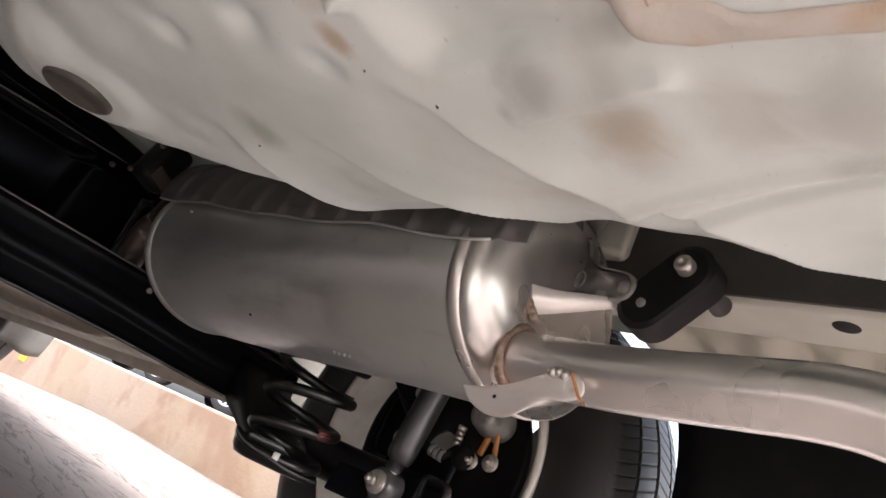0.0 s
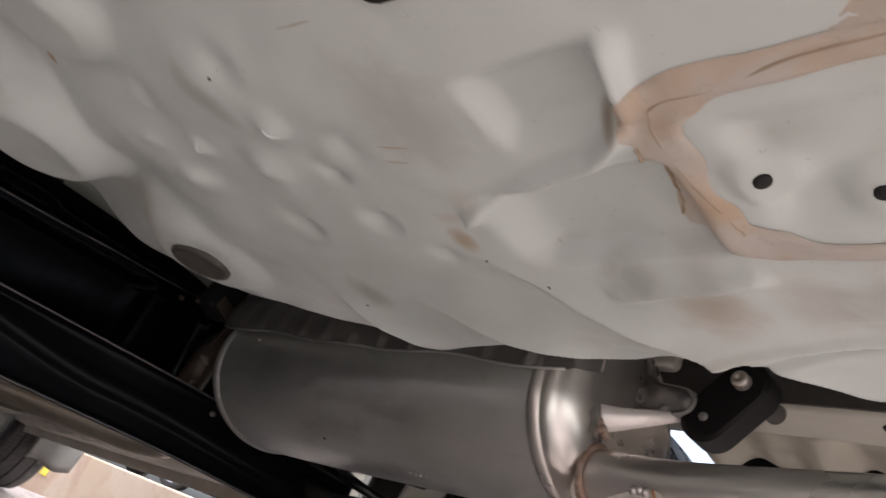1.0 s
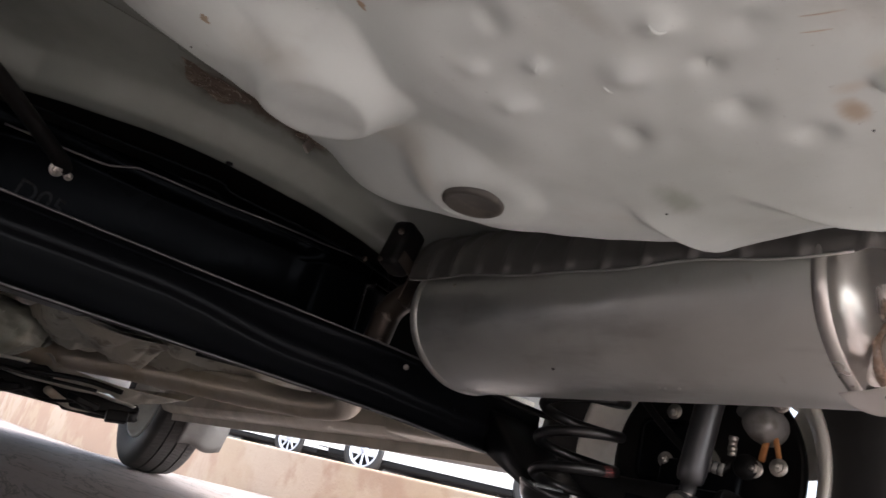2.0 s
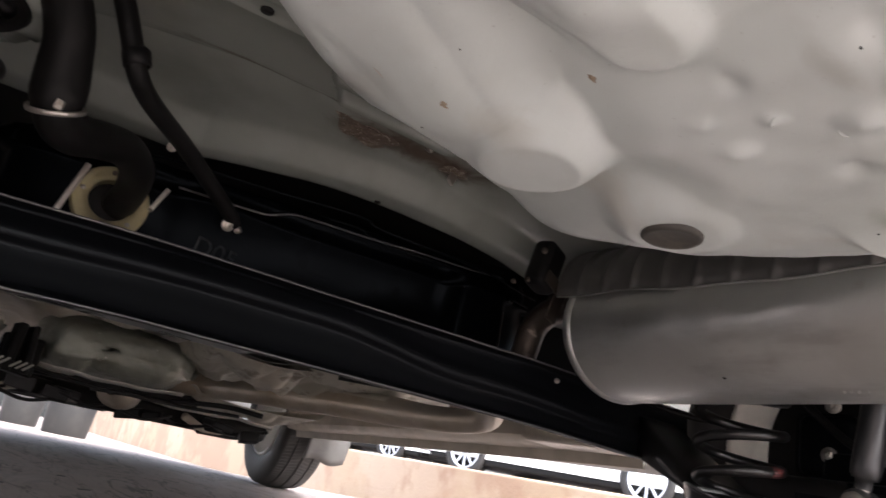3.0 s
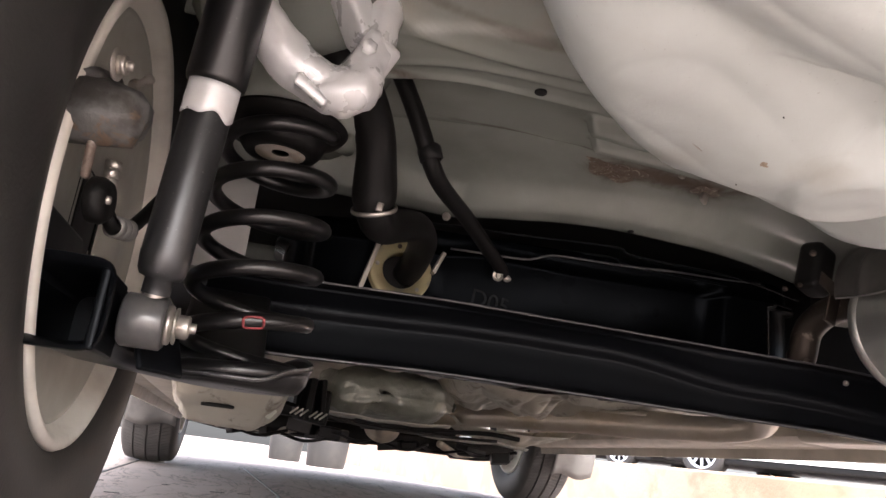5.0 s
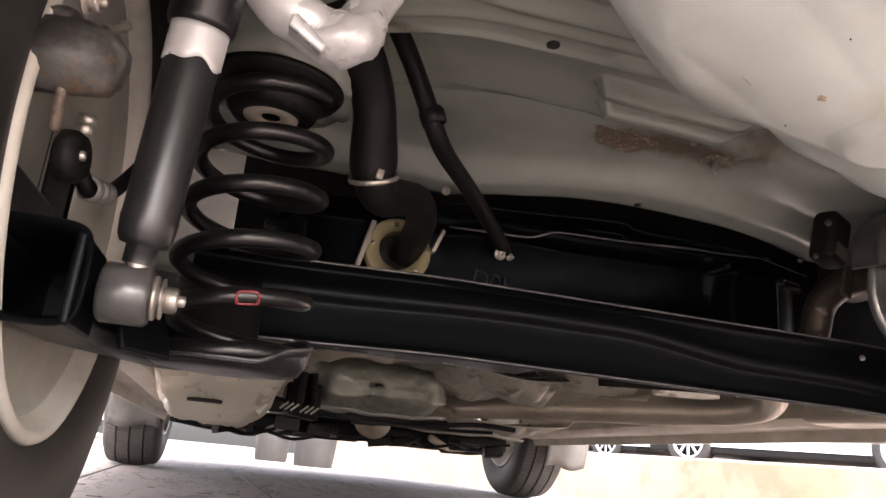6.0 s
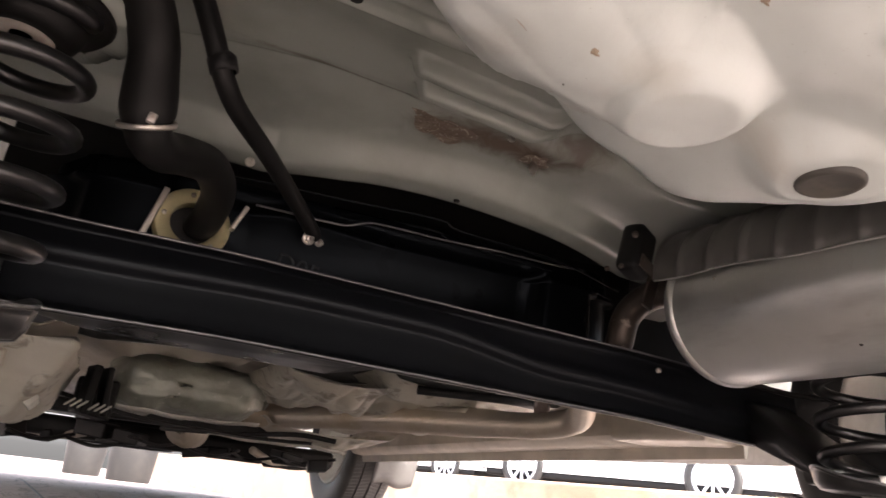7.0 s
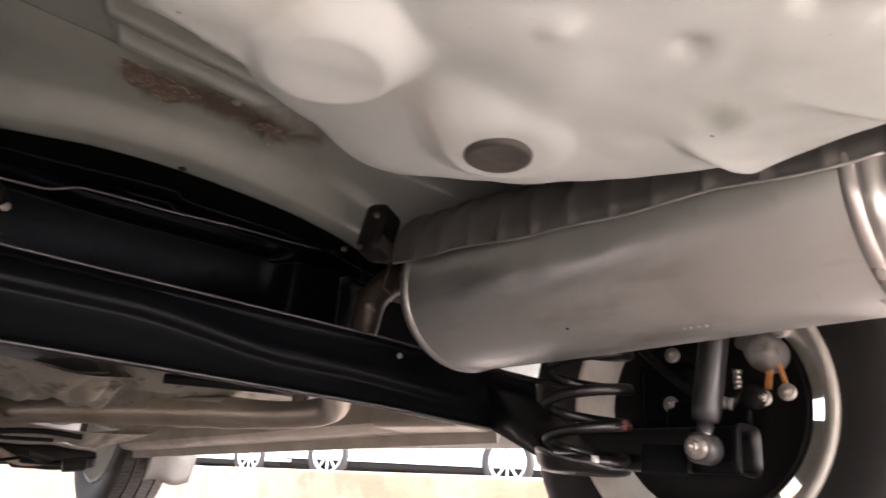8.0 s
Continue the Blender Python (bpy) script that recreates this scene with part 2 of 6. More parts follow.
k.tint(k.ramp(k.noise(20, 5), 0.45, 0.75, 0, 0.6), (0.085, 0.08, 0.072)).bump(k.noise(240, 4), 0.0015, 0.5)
M["rough_dark_grey"] = k.m
# near-black that paints shade into the gaps round the tank; also the canister bracket
k = Mat("shade_and_bracket_black", (0.006, 0.006, 0.006), 0.6)
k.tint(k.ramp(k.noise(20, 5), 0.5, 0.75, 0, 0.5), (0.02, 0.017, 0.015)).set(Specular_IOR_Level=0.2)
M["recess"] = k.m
k = Mat("stencil_grey", (0.03, 0.034, 0.038), 0.6)
k.tint(k.ramp(k.noise(90, 4), 0.45, 0.6, 0, 0.8), (0.006, 0.006, 0.006)).set(Specular_IOR_Level=0.17)
M["letters"] = k.m
k = Mat("sealant_film", (0.44, 0.385, 0.32), 0.6)
k.tint(k.ramp(k.noise(40, 4), 0.38, 0.66, 0, 0.9), (0.45, 0.435, 0.4)).tint(k.ramp(k.noise(30, 4), 0.54, 0.74, 0, 0.6), (0.42, 0.31, 0.22))
M["sealfilm"] = k.m
k = Mat("rim_paint", (0.84, 0.81, 0.74), 0.4, 0.1)
k.tint(k.ramp(k.noise(16, 5), 0.45, 0.75, 0, 0.6), (0.56, 0.51, 0.45))
M["rim"] = k.m
k = Mat("cast_grey", (0.27, 0.265, 0.255), 0.5, 0.3)
k.tint(k.ramp(k.noise(22, 5), 0.46, 0.64, 0, 0.8), (0.11, 0.095, 0.082)).tint(k.ramp(k.noise(60, 5), 0.55, 0.75, 0, 0.6), (0.3, 0.28, 0.26)).bump(k.noise(260, 3), 0.001, 0.4)
M["cast"] = k.m
k = Mat("dirty_cast", (0.15, 0.15, 0.148), 0.45, 0.35)
k.tint(k.ramp(k.noise(40, 5), 0.42, 0.62, 0, 0.8), (0.055, 0.05, 0.046)).tint(k.ramp(k.noise(70, 5, distort=0.6), 0.56, 0.68, 0, 0.7), (0.2, 0.13, 0.08)).bump(k.noise(140, 4), 0.002, 0.5)
M["castdark"] = k.m
k = Mat("red_paint", (0.26, 0.045, 0.05), 0.5)
k.tint(k.ramp(k.noise(300, 3), 0.5, 0.7, 0, 0.5), (0.2, 0.03, 0.03))
M["red"] = k.m
k = Mat("faded_red_paint", (0.17, 0.045, 0.045), 0.5)
k.tint(k.ramp(k.noise(300, 3), 0.45, 0.7, 0, 0.6), (0.03, 0.018, 0.018))
M["darkred"] = k.m
k = Mat("concrete_floor", (0.325, 0.27, 0.243), 0.6)
k.tint(k.ramp(k.noise(1.4, 6, distort=0.8), 0.4, 0.7, 0, 0.4), (0.27, 0.234, 0.213))
k.tint(k.ramp(k.noise(3.0, 8, 0.7, (3.0, 0.6, 1), 1.5), 0.57, 0.68, 0, 0.6), (0.17, 0.155, 0.14))
vein = k.noise(1.6, 7, 0.62, (4.0, 0.9, 1), 0.9)
k.tint(k.times(k.times(k.ramp(vein, 0.485, 0.5), k.ramp(vein, 0.52, 0.5)), 0.8), (0.11, 0.1, 0.095))
vein = k.noise(3.4, 6, 0.6, (3.0, 0.7, 1), 1.2)
k.tint(k.times(k.times(k.ramp(vein, 0.48, 0.5), k.ramp(vein, 0.53, 0.5)), 0.35), (0.17, 0.16, 0.148))
k.tint(k.ramp(k.noise(70, 4), 0.62, 0.78, 0, 0.4), (0.2, 0.18, 0.16))
k.gloss(k.noise(4, 4), 0.7, 0.95).bump(k.noise(160, 4), 0.001, 0.3).set(Specular_IOR_Level=0.2)
M["ground"] = k.m
k = Mat("plastered_wall", (0.44, 0.305, 0.215), 0.8)
k.tint(k.ramp(k.noise(2.2, 6, distort=0.7), 0.44, 0.6, 0, 0.9), (0.50, 0.385, 0.27))
k.tint(k.ramp(k.noise(1.1, 4, distort=0.4), 0.5, 0.58, 0, 0.7), (0.56, 0.455, 0.35))
k.tint(k.ramp(k.noise(6, 5), 0.55, 0.75, 0, 0.6), (0.38, 0.235, 0.155)).bump(k.noise(60, 4), 0.004, 0.4)
M["wall"] = k.m
k = Mat("white_car_paint", (0.8, 0.8, 0.79), 0.18)
k.tint(k.ramp(k.noise(3, 3), 0.5, 0.8, 0, 0.3), (0.7, 0.7, 0.7))
M["white"] = k.m
k = Mat("car_glass", (0.02, 0.025, 0.03), 0.05)
M["glass"] = k.m
k = Mat("alloy", (0.62, 0.66, 0.74), 0.3, 0.6)
k.tint(k.ramp(k.noise(12, 3), 0.5, 0.8, 0, 0.4), (0.45, 0.48, 0.55))
M["alloy"] = k.m
k = Mat("yellow_paint", (0.8, 0.6, 0.05), 0.6)
k.tint(k.ramp(k.noise(90, 3), 0.5, 0.75, 0, 0.4), (0.6, 0.45, 0.1))
M["yellow"] = k.m
k = Mat("dusty_foil", (0.52, 0.505, 0.43), 0.5, 0.4)
k.tint(k.ramp(k.noise(8, 5), 0.4, 0.7, 0, 0.8), (0.46, 0.42, 0.34)).bump(k.noise(40, 4), 0.003, 0.4)
k.tint(k.ramp(k.noise(22, 5, 0.6, distort=0.8), 0.55, 0.66, 0, 0.8), (0.24, 0.21, 0.17))
M["foil"] = k.m
k = Mat("oily_canister_metal", (0.30, 0.31, 0.26), 0.36, 0.3)
k.tint(k.ramp(k.noise(9, 5, 0.6, distort=0.7), 0.42, 0.66, 0, 0.8), (0.19, 0.195, 0.16))
k.tint(k.ramp(k.noise(34, 5, 0.6, distort=1.0), 0.58, 0.72, 0, 0.5), (0.22, 0.21, 0.18))
k.tint(k.ramp(k.noise(60, 4), 0.64, 0.72, 0, 0.8), (0.5, 0.48, 0.42))
k.bump(k.noise(38, 4), 0.005, 0.5)
M["canister"] = k.m
k = Mat("tub_plastic", (0.02, 0.0195, 0.019), 0.6)
k.tint(k.ramp(k.noise(9, 4), 0.45, 0.7, 0, 0.5), (0.045, 0.041, 0.037))
M["tub"] = k.m
k = Mat("dark_plastic", (0.006, 0.006, 0.0063), 0.5)
k.tint(k.ramp(k.noise(30, 4), 0.5, 0.75, 0, 0.4), (0.018, 0.017, 0.015)).set(Specular_IOR_Level=0.25)
M["plastic"] = k.m
k = Mat("grey_dirt_plug", (0.042, 0.039, 0.034), 0.6)
k.tint(k.ramp(k.noise(70, 4), 0.45, 0.7, 0, 0.5), (0.1, 0.088, 0.07))
M["plug"] = k.m
k = Mat("black_hole", (0.006, 0.006, 0.006), 0.8)
M["hole"] = k.m

# ---- mesh helpers ----


def mesh_of(name, verts, faces, smooth=True):
    me = bpy.data.meshes.new(name)
    me.from_pydata([tuple(v) for v in verts], [], faces)
    me.update()
    if smooth:
        me.polygons.foreach_set("use_smooth", [True] * len(me.polygons))
    return me


def part(name, data, mat, parent=None, label="", solid=0.0, bevel=0.0):
    """One mesh object, from (verts, faces[, smooth]) or a bmesh, under a thing or a part."""
    crisp = isinstance(data, bmesh.types.BMesh)
    if crisp:
        me = bpy.data.meshes.new(name)
        bmesh.ops.recalc_face_normals(data, faces=data.faces[:])
        data.to_mesh(me)
        data.free()
        me.polygons.foreach_set("use_smooth", [True] * len(me.polygons))
    elif isinstance(data, bpy.types.Mesh):
        me = data
    else:
        me = mesh_of(name, *data)
    if not me.materials:
        me.materials.append(M[mat] if isinstance(mat, str) else mat)
    ob = new(name, me)
    if crisp:
        wn_mod = ob.modifiers.new("normals", "WEIGHTED_NORMAL")
        wn_mod.keep_sharp = True
    if parent is not None:
        ob.parent = parent
    if label:
        ob["label"] = label
    if solid:
        md = ob.modifiers.new("thickness", "SOLIDIFY")
        md.thickness, md.offset = solid, 1
    if bevel:
        md = ob.modifiers.new("edge", "BEVEL")
        md.width, md.segments, md.limit_method, md.angle_limit = bevel, 2, "ANGLE", radians(35)
    return ob


def edgy(ob, angle=40):
    """Keeps edges sharper than the angle crisp."""
    bm = bmesh.new()
    bm.from_mesh(ob.data)
    for e in bm.edges:
        if len(e.link_faces) == 2 and e.calc_face_angle(0) > radians(angle):
            e.smooth = False
    bm.to_mesh(ob.data)
    bm.free()
    return ob


def dent(ob, deep, scale, seed):
    """Crumples a mesh a little along its normals."""
    for v in ob.data.vertices:
        p = v.co * scale + Vector((seed, seed * 1.7, 0))
        v.co += v.normal * deep * (noise.noise(p) - 0.7 * abs(noise.noise(p * 2.3)))
    ob.data.update()
    return ob


def thing(name, label, category, at=(0, 0, 0), group="", kind=""):
    ob = new(name)
    ob.location = at
    ob.empty_display_size = 0.05
    return tagged(ob, label, category, group, kind)


def spline(points, steps=8):
    """Catmull-Rom through the points."""
    p = [Vector(q) for q in points]
    p = [2 * p[0] - p[1]] + p + [2 * p[-1] - p[-2]]
    out = []
    for i in range(1, len(p) - 2):
        for s in range(steps):
            t = s / steps
            a, b, c, d = p[i - 1], p[i], p[i + 1], p[i + 2]
            out.append(0.5 * (2 * b + (c - a) * t + (2 * a - 5 * b + 4 * c - d) * t * t + (3 * b - a - 3 * c + d) * t ** 3))
    return out + [p[-2]]


def tube(points, radius, n=16, caps=True, flat=1.0, up=None):
    """A swept tube; radius is a number or a list, flat squeezes its second axis."""
    p = [Vector(q) for q in points]
    r = radius if isinstance(radius, (list, tuple)) else [radius] * len(p)
    tan = [(p[min(i + 1, len(p) - 1)] - p[max(i - 1, 0)]).normalized() for i in range(len(p))]
    ref = Vector(up) if up else (Vector((0, 0, 1)) if abs(tan[0].z) < 0.9 else Vector((1, 0, 0)))
    u = (ref - tan[0] * ref.dot(tan[0])).normalized()
    verts, faces = [], []
    for i, (q, t) in enumerate(zip(p, tan)):
        u = (u - t * u.dot(t)).normalized()
        w = t.cross(u)
        for k in range(n):
            a = 2 * math.pi * k / n
            verts.append(q + r[i] * (math.cos(a) * w + flat * math.sin(a) * u))
    for i in range(len(p) - 1):
        for k in range(n):
            a, b = i * n + k, i * n + (k + 1) % n
            faces.append((a, b, b + n, a + n))
    if caps:
        faces += [tuple(range(n - 1, -1, -1)), tuple((len(p) - 1) * n + k for k in range(n))]
    return verts, faces


def lathe(profile, origin, axis, n=40, close=False):
    """Turns (along, radius) pairs round an axis through origin."""
    ax = Vector(axis).normalized()
    u = (Vector((0, 0, 1)) if abs(ax.z) < 0.9 else Vector((1, 0, 0)))
    u = (u - ax * u.dot(ax)).normalized()
    w = ax.cross(u)
    o = Vector(origin)
    verts = [o + ax * s + r * (math.cos(2 * math.pi * k / n) * u + math.sin(2 * math.pi * k / n) * w) for s, r in profile for k in range(n)]
    m = len(profile)
    faces = [(i * n + k, i * n + (k + 1) % n, ((i + 1) % m) * n + (k + 1) % n, ((i + 1) % m) * n + k) for i in range(m if close else m - 1) for k in range(n)]
    return verts, faces


def box(size, at=(0, 0, 0), turn=(0, 0, 0), bevel=0.003, seg=2):
    bm = bmesh.new()
    bmesh.ops.create_cube(bm, size=1)
    bmesh.ops.scale(bm, vec=size, verts=bm.verts[:])
    if bevel:
        bmesh.ops.bevel(bm, geom=bm.edges[:], offset=bevel, segments=seg, affect="EDGES", profile=0.5)
    bmesh.ops.transform(bm, matrix=pose(*at, *turn), verts=bm.verts[:])
    return bm


def join(*bms):
    out = bms[0]
    for b in bms[1:]:
        me = bpy.data.meshes.new("tmp")
        b.to_mesh(me)
        b.free()
        out.from_mesh(me)
        bpy.data.meshes.remove(me)
    return out


def to_bm(data):
    bm = bmesh.new()
    me = mesh_of("tmp", *data)
    bm.from_mesh(me)
    bpy.data.meshes.remove(me)
    return bm


def bolt(at, axis, size=0.008, length=0.008, washer=True):
    """A hexagon head with a washer and a thread end."""
    ax = Vector(axis).normalized()
    o = Vector(at)
    prof = [(0, 0), (0, size * 1.5), (0.0015, size * 1.55), (0.002, size)] if washer else [(0, 0), (0, size)]
    hexa = lathe([(0.002, 0), (0.002, size), (length * 0.85, size), (length, size * 0.86), (length, 0)], o, ax, 6)
    disc = lathe(prof + [(0.002, 0)], o, ax, 20)
    end = lathe([(length, 0), (length, size * 0.45), (length + size * 0.5, size * 0.42), (length + size * 0.55, 0)], o, ax, 12)
    return join(to_bm((*hexa, False)), to_bm(disc), to_bm(end))


def sheet(nx, ny, fn):
    """A grid of points fn(u, v), u and v from 0 to 1."""
    verts = [fn(i / (nx - 1), j / (ny - 1)) for j in range(ny) for i in range(nx)]
    faces = [(j * nx + i, j * nx + i + 1, (j + 1) * nx + i + 1, (j + 1) * nx + i) for j in range(ny - 1) for i in range(nx - 1)]
    return verts, faces


def smooth01(x):
    x = min(max(x, 0.0), 1.0)
    return x * x * (3 - 2 * x)


def profile_at(points, y):
    """Smooth, overshoot-free reading of a list of (y, z) with rising y."""
    if y <= points[0][0]:
        return points[0][1]
    for k in range(len(points) - 1):
        (a, za), (b, zb) = points[k], points[k + 1]
        if y <= b:
            h, s = b - a, (zb - za) / (b - a)
            before = (za - points[k - 1][1]) / (a - points[k - 1][0]) if k else s
            after = (points[k + 2][1] - zb) / (points[k + 2][0] - b) if k + 2 < len(points) else s
            m0 = 2 * before * s / (before + s) if before * s > 0 else 0.0
            m1 = 2 * after * s / (after + s) if after * s > 0 else 0.0
            t = (y - a) / h
            return (2 * t ** 3 - 3 * t ** 2 + 1) * za + (t ** 3 - 2 * t ** 2 + t) * h * m0 + (3 * t ** 2 - 2 * t ** 3) * zb + (t ** 3 - t ** 2) * h * m1
    return points[-1][1]


# ---- setting ----
def ground_z(x, y):
    """The yard falls away ahead of the car and towards the wall."""
    return -0.10 * smooth01((x - 0.3) / 1.1) * smooth01((y - 2.5) / 2.2) - 0.014 * max(y - 3.0, 0.0)


def ground_part():
    def fn(u, v):
        x, y = -30 + 60 * u, -25 + 60 * v
        return Vector((x, y, ground_z(x, y)))
    ob = part("ground", sheet(241, 241, fn), "ground")
    return tagged(ob, "stained grey concrete floor under the car", "floor", kind="structure")


ground_ob = ground_part()
for x, y, l, turn in ((-0.75, 1.4, 2.2, 0.5), (-0.32, 1.7, 1.8, 4.5)):
    part("joint", box((0.007, l, 0.003), (x, y, 0.0005), (0, 0, turn), 0.001), "rough_dark_grey", ground_ob, "dark joint in the concrete")
marks = random.Random(11)
for i in range(18):
    x, y = -1.0 + 0.13 * (i % 9) + marks.uniform(-0.04, 0.04), 1.02 + 0.32 * (i // 9) + marks.uniform(-0.08, 0.08)
    part("scuff", box((marks.uniform(0.015, 0.035), 0.006, 0.002), (x, y, 0.0004), (0, 0, marks.uniform(10, 40)), 0.0005), "rough_dark_grey", ground_ob)

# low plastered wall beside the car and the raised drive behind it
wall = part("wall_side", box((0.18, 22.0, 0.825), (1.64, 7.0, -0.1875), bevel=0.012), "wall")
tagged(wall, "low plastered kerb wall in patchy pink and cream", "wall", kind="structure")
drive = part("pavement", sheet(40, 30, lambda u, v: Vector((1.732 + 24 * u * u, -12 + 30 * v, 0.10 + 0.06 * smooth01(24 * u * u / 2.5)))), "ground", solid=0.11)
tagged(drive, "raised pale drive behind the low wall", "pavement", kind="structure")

# ---- the car ----
car = thing("car", "pale grey hatchback seen from underneath, standing on the floor", "car")

# rear floor pan with its cross member
FLOOR = [(-0.95, 0.45), (-0.62, 0.465), (-0.30, 0.475), (-0.165, 0.476), (-0.120, 0.462), (-0.113, 0.4545), (-0.078, 0.4505), (-0.047, 0.4505), (-0.041, 0.463), (-0.034, 0.466), (-0.01, 0.480), (0.05, 0.490),
         (0.10, 0.4890), (0.14, 0.4855), (0.160, 0.4815), (0.168, 0.4780), (0.174, 0.4710), (0.184, 0.4560), (0.189, 0.4515), (0.195, 0.4500), (0.214, 0.4485), (0.224, 0.4495), (0.230, 0.456), (0.25, 0.478), (0.27, 0.487), (0.75, 0.49), (0.86, 0.36), (0.9, 0.33)]


def lip_shift(x):
    """The lip over the tank bows forward towards both sides."""
    return min(0.075, (1.45 if x < 0.03 else 0.85) * (x - 0.03) ** 2)


def floor_z(x, y):
    bow = 2.5 * max(-0.24 - x, 0.0) ** 2
    z = profile_at(FLOOR, y - lip_shift(x) * smooth01((y - 0.06) / 0.12) - bow * smooth01((0.10 - y) / 0.05) * smooth01((y + 0.2) / 0.05))
    # fine ridges along the rib
    z -= 0.0028 * (math.exp(-((y - bow + 0.0505) / 0.0035) ** 2) + 0.7 * math.exp(-((y - bow + 0.074) / 0.004) ** 2)) * smooth01((-0.10 - x) / 0.05)
    # beads pressed beside the well
    for b, x0 in ((0.034, -0.138), (0.067, -0.118)):
        z -= 0.019 * math.exp(-((y - b - 0.05 * (x - x0)) / 0.009) ** 6) * smooth01((x - x0) / 0.007) * smooth01((0.16 - x) / 0.04)
    z -= 0.0045 * math.exp(-((y + 0.093) / 0.006) ** 2)
    # short bead in the rib beside the well
    z -= 0.006 * math.exp(-((y + 0.058) / 0.006) ** 4) * smooth01((x + 0.172) / 0.01)
    # crease along the member up to the sealer patch
    c = y - 0.100 - 1.1 * (x + 0.14) ** 2
    z += (0.0075 * smooth01(c / 0.010) * math.exp(-max(c, 0) / 0.030) + 0.0014 * math.exp(-(c / 0.006) ** 2)) * smooth01((-0.07 - x) / 0.05)
    # deep recess towards the muffler
    z += 0.055 * smooth01((x - 0.01) / 0.09) * smooth01((y + 0.20) / 0.06) * smooth01((0.115 - y) / 0.05)
    # wheelhouse that opens upwards over the rear tyre
    z += 0.066 * smooth01((-0.502 - x) / 0.012) * smooth01((y + 0.33) / 0.03) * smooth01((0.40 - y) / 0.03)
    z += 0.0015 * noise.noise(Vector((x * 14, y * 14, 2)))
    return z


def floor_pan():
    ys = [-0.95 + 0.02 * k for k in range(38)] + [-0.19 + 0.0022 * k for k in range(228)] + [0.3116 + 0.02 * k for k in range(30)]

    def fn(u, v):
        x, y = -0.64 + 1.28 * u, ys[round(v * (len(ys) - 1))]
        return Vector((x, y, floor_z(x, y)))
    return part("floor_pan", sheet(400, len(ys), fn), "floor", car, "grey painted rear floor with pressed ribs and sealer stains", solid=0.004)


pan = floor_pan()


def drill(name, at, r, parent, normal=(0, 0, -1), lip=None):
    """A dark hole with a turned lip."""
    o, ax = Vector(at), -Vector(normal).normalized()
    return part(name, lathe([(-0.0003, 0), (-0.0003, r * 0.97), (0.0002, r), (0.003, r * 1.03)], o, ax, 24), "hole", parent)


for x, y, r in ((-0.222, -0.058, 0.0052), (0.010, 0.213, 0.004), (-0.112, -0.028, 0.004)):
    drill("drain_hole", (x, y, floor_z(x, y) - 0.0012), r, pan)


def smear(name, cx, cy, rx, ry, mat, parent, zf, seed, lift=0.0015, n=26):
    """A thin uneven patch that follows a surface."""
    rnd = random.Random(seed)
    ph = [rnd.uniform(0, 6.3) for _ in range(4)]
    verts, faces = [], []
    for j in range(9):
        f = j / 8
        for k in range(n):
            a = 2 * math.pi * k / n
            w = 1 + 0.18 * math.sin(2 * a + ph[0]) + 0.14 * math.sin(3 * a + ph[1]) + 0.10 * math.sin(5 * a + ph[2])
            x, y = cx + f * w * rx * math.cos(a), cy + f * w * ry * math.sin(a)
            bump = lift * (1 - f ** 4) * (1 + 0.6 * math.sin(9 * f + 4 * a + ph[3])) - 0.0006 * f
            verts.append(Vector((x, y, zf(x, y) - bump)))
    for j in range(8):
        for k in range(n):
            faces.append((j * n + k, j * n + (k + 1) % n, (j + 1) * n + (k + 1) % n, (j + 1) * n + k))
    return part(name, (verts, faces), mat, parent)


smear("sealer_smudge", -0.054, 0.137, 0.040, 0.025, "smudge", pan, floor_z, 3, 0.0009)["label"] = "brown brushed sealer smudge"
smear("sealer_smudge", 0.062, 0.133, 0.018, 0.015, "smudge", pan, floor_z, 8, 0.0012)
swirl = random.Random(9)
for cx, cy in ((-0.064, 0.145), (-0.048, 0.140), (-0.060, 0.131), (-0.072, 0.128), (-0.050, 0.124), (0.066, 0.136), (0.058, 0.130)):
    turn, size = swirl.uniform(0, 6.3), swirl.uniform(0.005, 0.010)
    pts = []
    for k in range(14):
        g = turn + 0.17 * k
        x, y = cx + size * (1 - 0.03 * k) * math.cos(g) * 1.4, cy + size * (1 - 0.03 * k) * math.sin(g) * 0.7
        pts.append(Vector((x, y, floor_z(x, y) - 0.0006)))
    part("sealer_swirl", tube(pts, [0.0002 + 0.0013 * math.sin(math.pi * (k + 0.5) / 14) for k in range(14)], 8, flat=0.35), "darkrust", pan)
part("clip", box((0.006, 0.006, 0.012), (0.009, 0.098, floor_z(0.009, 0.098) - 0.005), (15, 10, 20), 0.001), "zinc", pan, "small pale clip")
part("clip", box((0.012, 0.004, 0.014), (0.062, 0.137, floor_z(0.062, 0.137) - 0.006), (5, 20, 30), 0.001), "zinc", pan, "small pale clip")

# spare wheel well
WELL = (0.03, -0.33)
DIMPLES = [(-0.078, -0.359, 0.007, 0.004), (-0.046, -0.356, 0.006, -0.004), (-0.075, -0.42, 0.009, 0.0045), (-0.043, -0.415, 0.008, -0.0045),
           (-0.025, -0.386, 0.011, -0.006), (-0.011, -0.416, 0.007, 0.0045), (-0.031, -0.327, 0.010, -0.0055), (0.018, -0.36, 0.009, 0.006),
           (0.022, -0.412, 0.009, 0.006), (-0.025, -0.439, 0.009, 0.004), (-0.06, -0.33, 0.007, -0.003), (0.05, -0.43, 0.008, 0.004)]


